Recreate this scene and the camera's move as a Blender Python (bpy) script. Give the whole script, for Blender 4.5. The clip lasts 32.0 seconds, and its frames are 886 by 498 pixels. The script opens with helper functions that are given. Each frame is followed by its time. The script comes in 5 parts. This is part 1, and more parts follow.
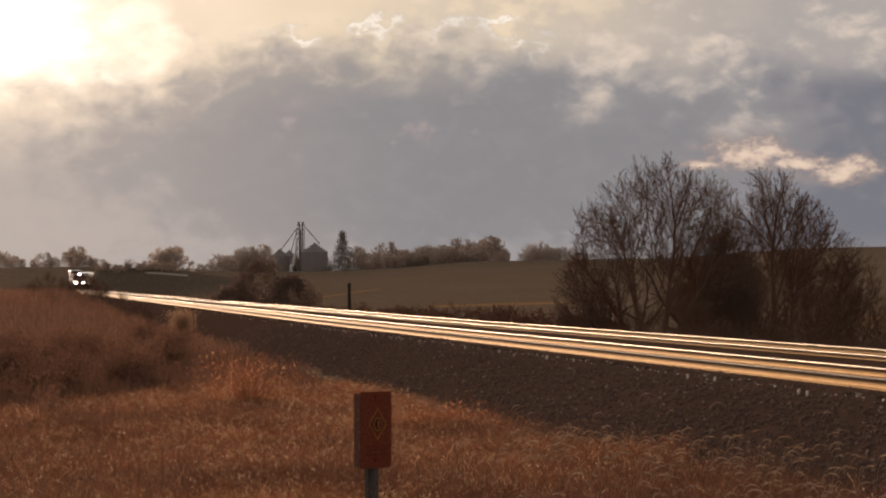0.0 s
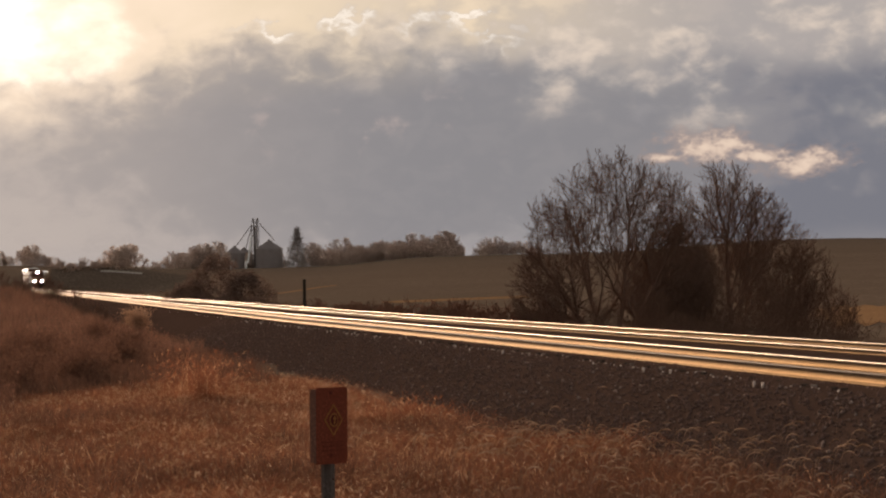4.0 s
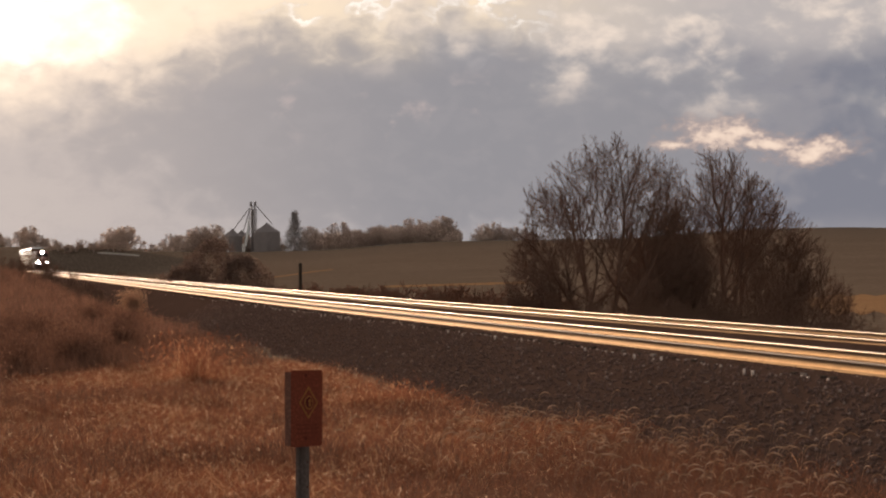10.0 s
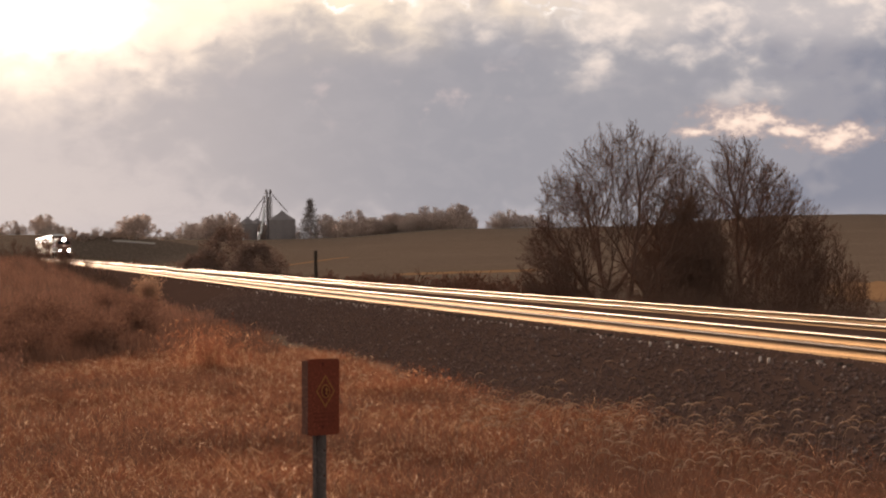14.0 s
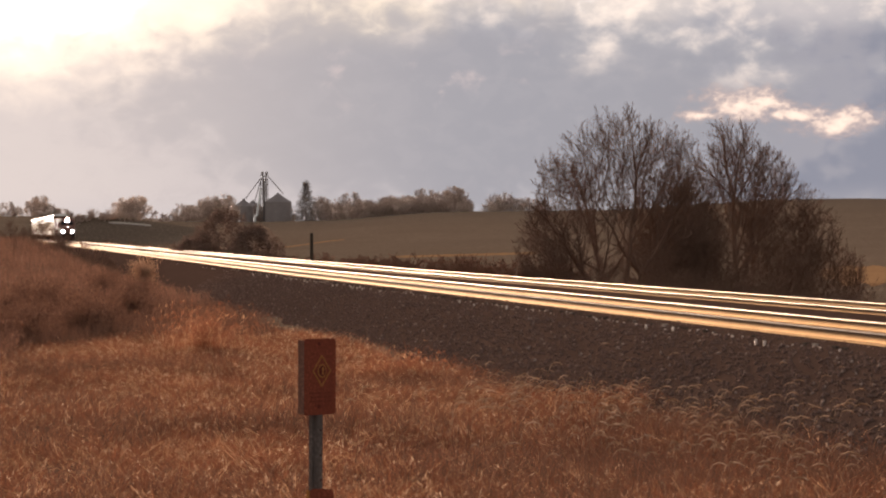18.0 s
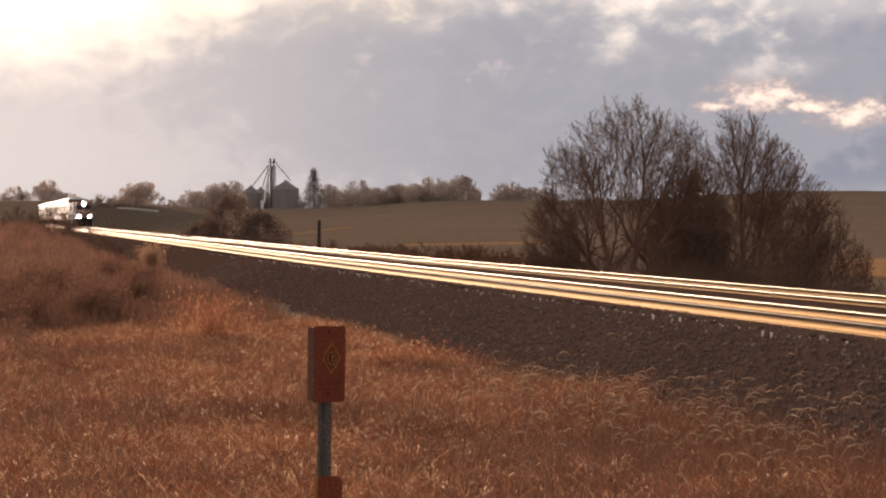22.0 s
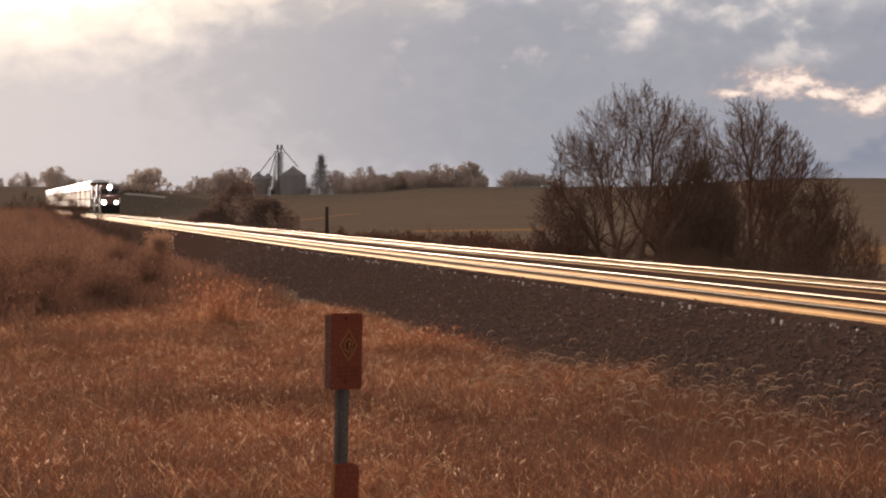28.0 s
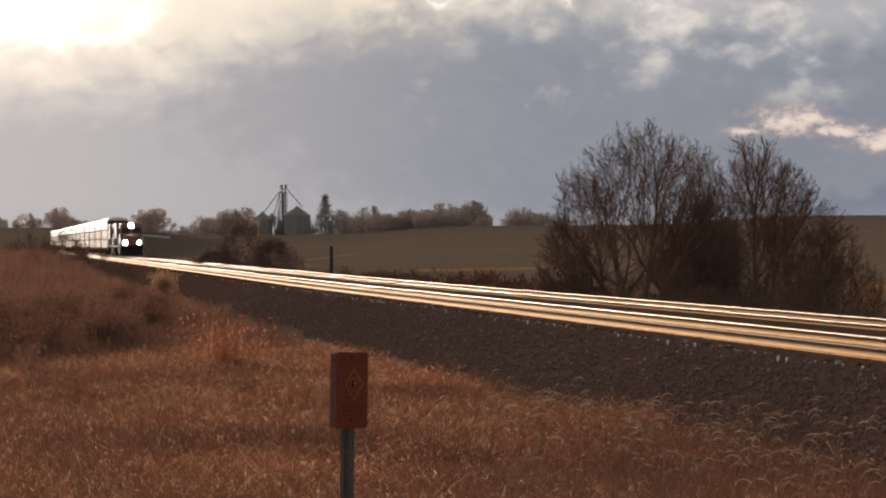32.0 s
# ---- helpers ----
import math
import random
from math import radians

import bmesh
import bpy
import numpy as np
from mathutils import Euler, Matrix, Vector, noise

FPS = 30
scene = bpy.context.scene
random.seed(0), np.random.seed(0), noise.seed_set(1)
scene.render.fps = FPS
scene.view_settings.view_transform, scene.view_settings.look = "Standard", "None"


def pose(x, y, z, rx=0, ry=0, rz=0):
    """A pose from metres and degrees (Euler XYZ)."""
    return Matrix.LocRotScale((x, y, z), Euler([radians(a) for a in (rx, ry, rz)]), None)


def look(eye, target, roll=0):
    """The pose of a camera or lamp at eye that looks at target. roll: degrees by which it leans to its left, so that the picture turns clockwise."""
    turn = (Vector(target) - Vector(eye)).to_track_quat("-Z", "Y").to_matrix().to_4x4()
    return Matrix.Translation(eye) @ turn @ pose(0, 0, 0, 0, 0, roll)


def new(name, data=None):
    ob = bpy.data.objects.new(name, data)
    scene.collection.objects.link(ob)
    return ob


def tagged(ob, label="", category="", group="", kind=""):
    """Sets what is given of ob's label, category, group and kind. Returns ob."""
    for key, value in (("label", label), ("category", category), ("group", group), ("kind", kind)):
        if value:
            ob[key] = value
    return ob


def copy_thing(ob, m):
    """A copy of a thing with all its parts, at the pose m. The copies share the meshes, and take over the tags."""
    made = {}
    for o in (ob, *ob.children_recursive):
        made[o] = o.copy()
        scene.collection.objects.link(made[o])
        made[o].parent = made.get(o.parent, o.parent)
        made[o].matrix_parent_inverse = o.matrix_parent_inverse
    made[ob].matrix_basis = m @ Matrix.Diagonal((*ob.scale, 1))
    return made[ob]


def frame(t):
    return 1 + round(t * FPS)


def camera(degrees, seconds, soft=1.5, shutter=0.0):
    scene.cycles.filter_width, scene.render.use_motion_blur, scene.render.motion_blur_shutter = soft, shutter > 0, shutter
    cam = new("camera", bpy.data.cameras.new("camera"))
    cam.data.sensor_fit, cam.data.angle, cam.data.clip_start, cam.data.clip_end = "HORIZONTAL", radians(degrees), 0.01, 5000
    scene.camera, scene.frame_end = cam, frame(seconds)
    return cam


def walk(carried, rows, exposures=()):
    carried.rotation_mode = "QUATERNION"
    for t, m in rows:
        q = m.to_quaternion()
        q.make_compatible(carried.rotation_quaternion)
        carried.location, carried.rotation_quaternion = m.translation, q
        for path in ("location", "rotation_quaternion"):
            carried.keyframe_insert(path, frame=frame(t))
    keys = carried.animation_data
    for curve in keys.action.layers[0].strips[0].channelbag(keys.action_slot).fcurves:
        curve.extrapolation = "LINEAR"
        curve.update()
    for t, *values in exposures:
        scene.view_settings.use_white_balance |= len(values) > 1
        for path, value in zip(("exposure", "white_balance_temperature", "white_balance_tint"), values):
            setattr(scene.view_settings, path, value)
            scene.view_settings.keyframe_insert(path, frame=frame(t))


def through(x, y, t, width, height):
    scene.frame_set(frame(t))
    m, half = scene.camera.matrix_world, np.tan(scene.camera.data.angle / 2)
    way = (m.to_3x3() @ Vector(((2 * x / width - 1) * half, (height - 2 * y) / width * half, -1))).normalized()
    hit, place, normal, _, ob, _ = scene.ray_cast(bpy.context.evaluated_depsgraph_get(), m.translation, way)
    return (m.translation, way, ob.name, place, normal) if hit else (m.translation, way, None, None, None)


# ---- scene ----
# World: +Y runs along the railway, away from the viewer; z = 0 is the top of the rails.
cam = camera(17.8, 32.0, soft=2.2)
walk(cam, [
    (0, pose(-0.028, 0.004, 1.582, 90.663, 0.789, -8.654)),
    (0.5, pose(-0.029, 0.004, 1.580, 90.772, 0.845, -8.785)),
    (1, pose(-0.028, 0.004, 1.581, 90.771, 0.960, -9.105)),
    (1.5, pose(-0.024, 0.004, 1.580, 90.935, 1.118, -9.261)),
    (2, pose(-0.021, 0.004, 1.580, 90.771, 1.267, -9.193)),
    (2.5, pose(-0.023, 0.003, 1.580, 90.759, 1.050, -9.524)),
    (3, pose(-0.021, 0.003, 1.582, 90.810, 1.128, -9.352)),
    (3.5, pose(-0.021, 0.003, 1.576, 90.598, 1.378, -9.592)),
    (4, pose(-0.026, 0.004, 1.580, 90.551, 1.308, -9.563)),
    (4.5, pose(-0.022, 0.003, 1.574, 90.295, 1.255, -8.957)),
    (6.5, pose(0.075, -0.012, 1.574, 90.324, 1.417, -9.234)),
    (7, pose(0.080, -0.013, 1.575, 90.406, 1.365, -9.575)),
    (7.5, pose(0.082, -0.014, 1.575, 90.552, 1.257, -9.641)),
    (8, pose(0.081, -0.014, 1.577, 90.481, 0.932, -9.796)),
    (8.5, pose(0.081, -0.013, 1.577, 90.658, 0.969, -9.523)),
    (9, pose(0.075, -0.013, 1.577, 90.555, 0.969, -9.435)),
    (9.5, pose(0.075, -0.012, 1.573, 90.315, 0.883, -9.370)),
    (10, pose(0.074, -0.012, 1.572, 90.251, 0.742, -9.613)),
    (10.5, pose(0.076, -0.013, 1.578, 90.302, 1.085, -9.505)),
    (11, pose(0.072, -0.012, 1.571, 89.857, 0.944, -9.362)),
    (11.5, pose(0.072, -0.012, 1.571, 89.866, 1.023, -9.062)),
    (12, pose(0.072, -0.012, 1.572, 89.536, 1.144, -9.073)),
    (12.5, pose(0.071, -0.012, 1.577, 89.749, 0.991, -9.342)),
    (13, pose(0.068, -0.011, 1.573, 89.949, 0.920, -9.161)),
    (13.5, pose(0.067, -0.011, 1.577, 89.989, 0.782, -9.279)),
    (15.5, pose(0.071, -0.012, 1.571, 90.035, 1.092, -9.435)),
    (16, pose(0.069, -0.012, 1.567, 89.663, 0.845, -9.427)),
    (16.5, pose(0.069, -0.012, 1.566, 89.581, 0.873, -9.366)),
    (17, pose(0.067, -0.011, 1.567, 89.503, 0.767, -9.547)),
    (17.5, pose(0.067, -0.011, 1.564, 89.623, 0.836, -9.459)),
    (18, pose(0.063, -0.011, 1.564, 89.653, 0.630, -9.386)),
    (18.5, pose(0.062, -0.010, 1.564, 89.507, 0.724, -9.419)),
    (19, pose(0.060, -0.010, 1.563, 89.091, 0.759, -9.259)),
    (19.5, pose(0.059, -0.009, 1.563, 88.977, 0.586, -8.984)),
    (20, pose(0.060, -0.010, 1.563, 89.328, 0.488, -9.479)),
    (20.5, pose(0.055, -0.009, 1.564, 89.386, 0.647, -9.700)),
    (21, pose(0.052, -0.009, 1.566, 89.535, 0.282, -9.290)),
    (21.5, pose(0.047, -0.008, 1.562, 89.118, 0.204, -9.412)),
    (22, pose(0.046, -0.007, 1.564, 89.421, 0.093, -9.240)),
    (22.5, pose(0.040, -0.007, 1.562, 89.529, 0.020, -8.733)),
    (23, pose(0.027, -0.004, 1.561, 89.195, 0.065, -9.119)),
    (23.5, pose(0.016, -0.003, 1.560, 89.129, -0.014, -9.595)),
    (24, pose(0.013, -0.002, 1.562, 89.276, 0.281, -9.458)),
    (24.5, pose(0.014, -0.003, 1.560, 89.351, 0.400, -9.338)),
    (25, pose(0.013, -0.002, 1.560, 89.344, 0.220, -9.412)),
    (25.5, pose(0.014, -0.002, 1.560, 89.253, 0.072, -9.540)),
    (27.5, pose(-0.001, -0.000, 1.568, 89.438, 0.111, -9.517)),
    (28, pose(-0.002, 0.000, 1.569, 89.148, -0.001, -9.095)),
    (28.5, pose(-0.004, 0.000, 1.569, 89.145, 0.050, -9.376)),
    (29, pose(-0.005, 0.001, 1.571, 89.514, 0.040, -9.413)),
    (29.5, pose(-0.004, 0.001, 1.570, 89.547, -0.230, -9.311)),
    (30, pose(-0.004, 0.001, 1.569, 89.479, 0.028, -9.079)),
    (30.5, pose(-0.005, 0.001, 1.567, 89.730, 0.273, -8.900)),
    (31, pose(-0.005, 0.001, 1.570, 89.696, 0.247, -9.006)),
    (31.5, pose(-0.003, 0.001, 1.570, 89.802, 0.199, -9.025)),
    (32, pose(-0.005, 0.001, 1.566, 89.941, 0.254, -9.008)),
], exposures=[(0, 0.84, 7150, 16), (8, 0.98, 7000, 16), (14, 1.32, 6880, 18), (24, 1.53, 6780, 17), (28, 1.40, 6600, 15), (30, 1.12, 6400, 12), (32, 1.0, 6300, 12)])

# ---- light: a low sun behind thin cloud, over the far end of the line ----
SUN_BEARING, SUN_HEIGHT = -6.0, 8.0
world = bpy.data.worlds.new("evening_sky")
scene.world = world
world.use_nodes = True
wn = world.node_tree
sky = wn.nodes.new("ShaderNodeTexSky")
sky.sky_type, sky.sun_disc = "NISHITA", False
sky.sun_elevation, sky.sun_rotation = radians(SUN_HEIGHT), radians(SUN_BEARING)
sky.dust_density = 3.0
wn.nodes["Background"].inputs["Strength"].default_value = 0.15
grey, veil = wn.nodes.new("ShaderNodeRGBToBW"), wn.nodes.new("ShaderNodeMix")
veil.data_type, veil.inputs[0].default_value = "RGBA", 0.85      # thin cloud takes most of the blue away
wn.links.new(sky.outputs[0], grey.inputs[0])
wn.links.new(sky.outputs[0], veil.inputs[6])
wn.links.new(grey.outputs[0], veil.inputs[7])
wn.links.new(veil.outputs[2], wn.nodes["Background"].inputs["Color"])
sun = new("sun", bpy.data.lights.new("sun", "SUN"))
sun.data.energy, sun.data.angle, sun.data.color = 2.4, radians(1.5), (1.0, 0.75, 0.53)
_b, _e = radians(SUN_BEARING), radians(SUN_HEIGHT)
sun.matrix_world = look((100 * math.sin(_b) * math.cos(_e), 100 * math.cos(_b) * math.cos(_e), 100 * math.sin(_e)), (0, 0, 0))

# ---- materials ----
def nodes_of(name):
    m = bpy.data.materials.new(name)
    m.use_nodes = True
    return m, m.node_tree.nodes, m.node_tree.links, m.node_tree.nodes["Principled BSDF"]


def mixed(n, l, fac, a, b):
    """A colour mixed from a to b by a socket or a number."""
    x = n.new("ShaderNodeMix")
    x.data_type = "RGBA"
    for sock, v in ((x.inputs[0], fac), (x.inputs[6], a), (x.inputs[7], b)):
        if isinstance(v, bpy.types.NodeSocket):
            l.new(v, sock)
        else:
            sock.default_value = (*v, 1) if isinstance(v, tuple) else v
    return x.outputs[2]


def ramp(n, l, fac, lo, hi):
    r = n.new("ShaderNodeMapRange")
    r.interpolation_type = "SMOOTHSTEP"
    l.new(fac, r.inputs[0])
    r.inputs[1].default_value, r.inputs[2].default_value = lo, hi
    return r.outputs[0]


def mat(name, a, b, scale=4.0, fine=60.0, rough=0.8, metal=0.0, bump=0.3, island=0.0, through=0.0, spec=0.0, c=None, edge=None, pick=None):
    """Colours a and b mottled at two scales, c by piece or island, relief, and light passing through thin leaves."""
    m, n, l, p = nodes_of(name)
    co = n.new("ShaderNodeTexCoord").outputs["Object"]
    big, small = n.new("ShaderNodeTexNoise"), n.new("ShaderNodeTexNoise")
    for t, s in ((big, scale), (small, fine)):
        l.new(co, t.inputs["Vector"])
        t.inputs["Scale"].default_value, t.inputs["Detail"].default_value = s, 5
    col = mixed(n, l, ramp(n, l, big.outputs[0], 0.35, 0.65), a, b)
    dark = tuple(v * 0.6 for v in a)
    col = mixed(n, l, ramp(n, l, small.outputs[0], 0.75, 0.4), col, dark)
    if c:
        g = n.new("ShaderNodeNewGeometry").outputs["Random Per Island"] if island else n.new("ShaderNodeObjectInfo").outputs["Random"]
        col = mixed(n, l, ramp(n, l, g, pick, pick + 0.08) if pick else g, col, c)
    l.new(col, p.inputs["Base Color"])
    p.inputs["Roughness"].default_value, p.inputs["Metallic"].default_value = rough, metal
    p.inputs["Specular IOR Level"].default_value = spec
    if edge:
        p.inputs["Specular Tint"].default_value = (*edge, 1)
    if bump:
        bn = n.new("ShaderNodeBump")
        bn.inputs["Strength"].default_value, bn.inputs["Distance"].default_value = bump, 0.02
        l.new(small.outputs[0], bn.inputs["Height"])
        l.new(bn.outputs[0], p.inputs["Normal"])
    if through:
        tr, ad = n.new("ShaderNodeBsdfTranslucent"), n.new("ShaderNodeMixShader")
        l.new(col, tr.inputs[0])
        ad.inputs[0].default_value = through
        l.new(p.outputs[0], ad.inputs[1])
        l.new(tr.outputs[0], ad.inputs[2])
        l.new(ad.outputs[0], n["Material Output"].inputs["Surface"])
    return m


def glowing(name, colour, strength):
    m, n, l, p = nodes_of(name)
    p.inputs["Base Color"].default_value = (*colour, 1)
    p.inputs["Emission Color"].default_value = (*colour, 1)
    p.inputs["Emission Strength"].default_value = strength
    return m


SOIL = mat("soil_and_stubble", (0.172, 0.122, 0.086), (0.22, 0.159, 0.113), 0.02, 1.5, 0.95, bump=0.4)
BALLAST = mat("ballast_bed", (0.092, 0.055, 0.041), (0.062, 0.037, 0.028), 0.6, 14, 0.95, bump=1.0)
STONE = mat("ballast_stone", (0.20, 0.128, 0.102), (0.14, 0.089, 0.072), 2, 30, 0.9, c=(0.29, 0.215, 0.175), island=1, pick=0.91)
STEEL = mat("worn_rail_steel", (0.22, 0.195, 0.178), (0.17, 0.149, 0.132), 1.5, 40, 0.38, 0.9, bump=0.15, edge=(0.55, 0.50, 0.45))
DARK_HEAD = mat("dark_rail_head", (0.10, 0.066, 0.048), (0.075, 0.05, 0.037), 1.5, 40, 0.6, 0.3, bump=0.2)
RUST = mat("rusty_rail_side", (0.29, 0.22, 0.165), (0.22, 0.165, 0.118), 2.0, 50, 0.6, 0.8, bump=0.25, edge=(0.50, 0.41, 0.325))
TIE = mat("weathered_tie", (0.055, 0.042, 0.034), (0.085, 0.066, 0.053), 3, 30, 0.9, c=(0.20, 0.165, 0.14), pick=0.86)
# pale blades picked at random carry the sparkle of sunlit tips in their colour
STRAW = mat("dry_grass", (0.40, 0.150, 0.078), (0.155, 0.064, 0.040), 0.7, 9, 0.7, bump=0, island=1, through=0.5, c=(0.66, 0.38, 0.21), pick=0.82)
TAN = mat("tan_winter_grass", (0.34, 0.19, 0.095), (0.27, 0.145, 0.07), 0.15, 3, 0.95, bump=0.3)
ROAD = mat("pale_gravel", (0.52, 0.44, 0.36), (0.44, 0.37, 0.30), 0.4, 5, 0.9, bump=0.3)
PALE = mat("pale_seed_grass", (0.34, 0.19, 0.105), (0.26, 0.14, 0.075), 0.3, 9, 0.7, bump=0, island=1, through=0.45, c=(0.42, 0.27, 0.17))
# lens glare over the left bank is put in as a lighter, redder colour
WEED = mat("glare_toned_weeds", (0.185, 0.094, 0.066), (0.125, 0.065, 0.048), 0.25, 9, 0.8, bump=0, island=1, through=0.3, c=(0.26, 0.132, 0.086))
# darker WEED: the shade of the hollow and right side is in the colour
STALK = mat("shade_toned_stalks", (0.150, 0.076, 0.052), (0.098, 0.051, 0.037), 0.25, 9, 0.8, bump=0, island=1, through=0.25, c=(0.20, 0.100, 0.064))
NOD = mat("straw_seed_heads", (0.37, 0.225, 0.135), (0.28, 0.165, 0.095), 0.5, 12, 0.7, bump=0, island=1, through=0.3, c=(0.50, 0.35, 0.25))
FLECK = mat("pale_grass_heads", (0.66, 0.40, 0.24), (0.52, 0.29, 0.165), 0.5, 12, 0.7, bump=0, island=1, through=0.45, c=(0.78, 0.54, 0.36))
TANWEED = mat("tan_weed", (0.36, 0.20, 0.125), (0.28, 0.155, 0.095), 0.8, 9, 0.8, bump=0, island=1, through=0.4, c=(0.45, 0.27, 0.17))
BARK = mat("bark", (0.25, 0.150, 0.108), (0.19, 0.114, 0.082), 2, 25, 0.9)
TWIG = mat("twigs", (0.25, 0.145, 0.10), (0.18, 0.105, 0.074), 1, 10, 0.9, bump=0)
# paler than real wood: distance haze is put into the twig colour
HAZED_TWIG = mat("hazed_far_twigs", (0.50, 0.385, 0.315), (0.42, 0.32, 0.26), 0.1, 2, 0.9, bump=0, island=1, through=0.3, c=(0.56, 0.43, 0.35))
# dry brown, lightened further so the colour carries some haze
NEEDLE = mat("dry_hazed_needles", (0.185, 0.118, 0.090), (0.145, 0.094, 0.072), 0.6, 8, 0.9, bump=0, island=1, through=0.2, c=(0.22, 0.142, 0.108))
# spruce far off: the air's haze is mixed into this pale colour
FARNEEDLE = mat("hazed_far_needles", (0.33, 0.265, 0.22), (0.26, 0.21, 0.175), 0.3, 3, 0.9, bump=0)


# ---- mesh helpers ----
def mesh_of(name, verts, faces, material, smooth=False):
    """A mesh from arrays; faces is a list of arrays of equal-sided faces."""
    me = bpy.data.meshes.new(name)
    verts = np.asarray(verts, np.float32).reshape(-1, 3)
    faces = [np.asarray(f, np.int32) for f in faces if len(f)]
    loops = np.concatenate([f.ravel() for f in faces])
    sizes = np.concatenate([np.full(len(f), f.shape[1]) for f in faces])
    starts = np.concatenate([[0], np.cumsum(sizes)[:-1]]).astype(np.int32)
    me.vertices.add(len(verts))
    me.vertices.foreach_set("co", verts.ravel())
    me.loops.add(len(loops))
    me.loops.foreach_set("vertex_index", loops)
    me.polygons.add(len(starts))
    me.polygons.foreach_set("loop_start", starts)
    if smooth:
        me.polygons.foreach_set("use_smooth", np.ones(len(starts), bool))
    me.update(calc_edges=True)
    me.validate()
    me.materials.append(material)
    return me


def put(name, me, parent=None, m=None, label=""):
    ob = new(name, me)
    if parent:
        ob.parent = parent
    if m:
        ob.matrix_basis = m
    if label:
        tagged(ob, label)
    return ob


def part(name, bm, material, parent, label="", m=None):
    me = bpy.data.meshes.new(name)
    bm.to_mesh(me)
    bm.free()
    me.materials.append(material)
    return put(name, me, parent, m, label)


def thing(name, label, category, m=None, group=""):
    ob = new(name)
    ob.empty_display_size = 0.2
    if m:
        ob.matrix_basis = m
    return tagged(ob, label, category, group)


def box(bm, x0, x1, y0, y1, z0, z1, bevel=0.0):
    got = bmesh.ops.create_cube(bm, size=1, matrix=Matrix.Translation(((x0 + x1) / 2, (y0 + y1) / 2, (z0 + z1) / 2)) @ Matrix.Diagonal((x1 - x0, y1 - y0, z1 - z0, 1)))
    if bevel:
        edges = list({e for v in got["verts"] for e in v.link_edges})
        bmesh.ops.bevel(bm, geom=edges, offset=bevel, segments=2, affect="EDGES", profile=0.5)
    return bm


def rod(bm, a, b, r0, r1=None, sides=8):
    a, b = Vector(a), Vector(b)
    q = (b - a).to_track_quat("Z", "Y").to_matrix().to_4x4()
    bmesh.ops.create_cone(bm, cap_ends=True, segments=sides, radius1=r0, radius2=r0 if r1 is None else r1, depth=(b - a).length, matrix=Matrix.Translation((a + b) / 2) @ q)
    return bm


def swept(profile, path, close=False):
    """Vertices and quads of a profile (x, z) carried along path (x, y, z, heading)."""
    pr = np.array(profile, float)
    rings = []
    for x, y, z, h in path:
        rings.append(np.c_[x + pr[:, 0] * math.cos(h), y - pr[:, 0] * math.sin(h), z + pr[:, 1]])
    v = np.concatenate(rings)
    k, n = len(pr), len(path)
    i, j = np.meshgrid(np.arange(n - 1), np.arange(k if close else k - 1), indexing="ij")
    a, b = i * k + j, i * k + (j + 1) % k
    f = np.stack([a, a + k, b + k, b], -1).reshape(-1, 4)
    return v, f


def smooth(x, a, b):
    t = np.clip((np.asarray(x, float) - a) / (b - a), 0, 1)
    return t * t * (3 - 2 * t)


def wave(x, y, s, seed=0.0):
    """Cheap rolling unevenness, about -1 to 1."""
    return (np.sin(x * s + 1.3 * np.sin(y * s * 0.7 + seed) + seed) + np.sin(y * s * 1.3 + 1.7 * np.sin(x * s * 0.6 + seed * 2)) + np.sin((x + y) * s * 2.1 + seed)) / 3


# ---- the lie of the land ----
def height(x, y):
    x, y = np.asarray(x, float), np.asarray(y, float)
    r = np.hypot(x, y)
    b = np.degrees(np.arctan2(x, y))
    near = -1.35 + 0.10 * wave(x, y, 0.35) + 0.05 * wave(x, y, 1.3, 2.0)
    near = near + 1.25 * smooth(r, 24, 3)                          # the verge on which the viewer stands
    near = near + 2.2 * smooth(y, 105, 200) * smooth(x, 9.5, 3)      # a bank on the near side of the line
    low = -1.6 - 0.9 * smooth(x, 26, 60)
    z = near * (1 - smooth(x, 13, 20)) + low * smooth(x, 13, 20)
    crest = 13.5 - 2.5 * smooth(b, 3.5, 5.2) + 2.5 * smooth(b, 6, 10) + 5.0 * smooth(b, 12.5, 16.5) - 0.8 * smooth(b, 17.5, 19) - 2.2 * smooth(b, 1.0, 3.0) * smooth(b, 9.5, 7.0)
    rise = smooth(r, 380, 1750)
    far = np.minimum(np.maximum(x - 30, 0) / 60 + np.maximum(r - 900, 0) / 400, 1)
    z = z + (crest - z) * rise * far
    z = z + 8.6 * smooth(y, 845, 880) * smooth(y, 915, 895) * smooth(x, 22.6, 26) * smooth(x, 95, 36)   # a knoll beside the bend
    off = np.abs(x - 18.55 - np.maximum(0, y - 860) ** 2 / 5000)   # a cutting for the line
    z = np.where((y > 915) & (y < 1700), np.minimum(z, -1.2 + 0.5 * np.maximum(0, off - 6)), z)
    return np.where(r > 1750, crest - (crest + 4) * smooth(r, 1850, 2600) * 1.0, z)


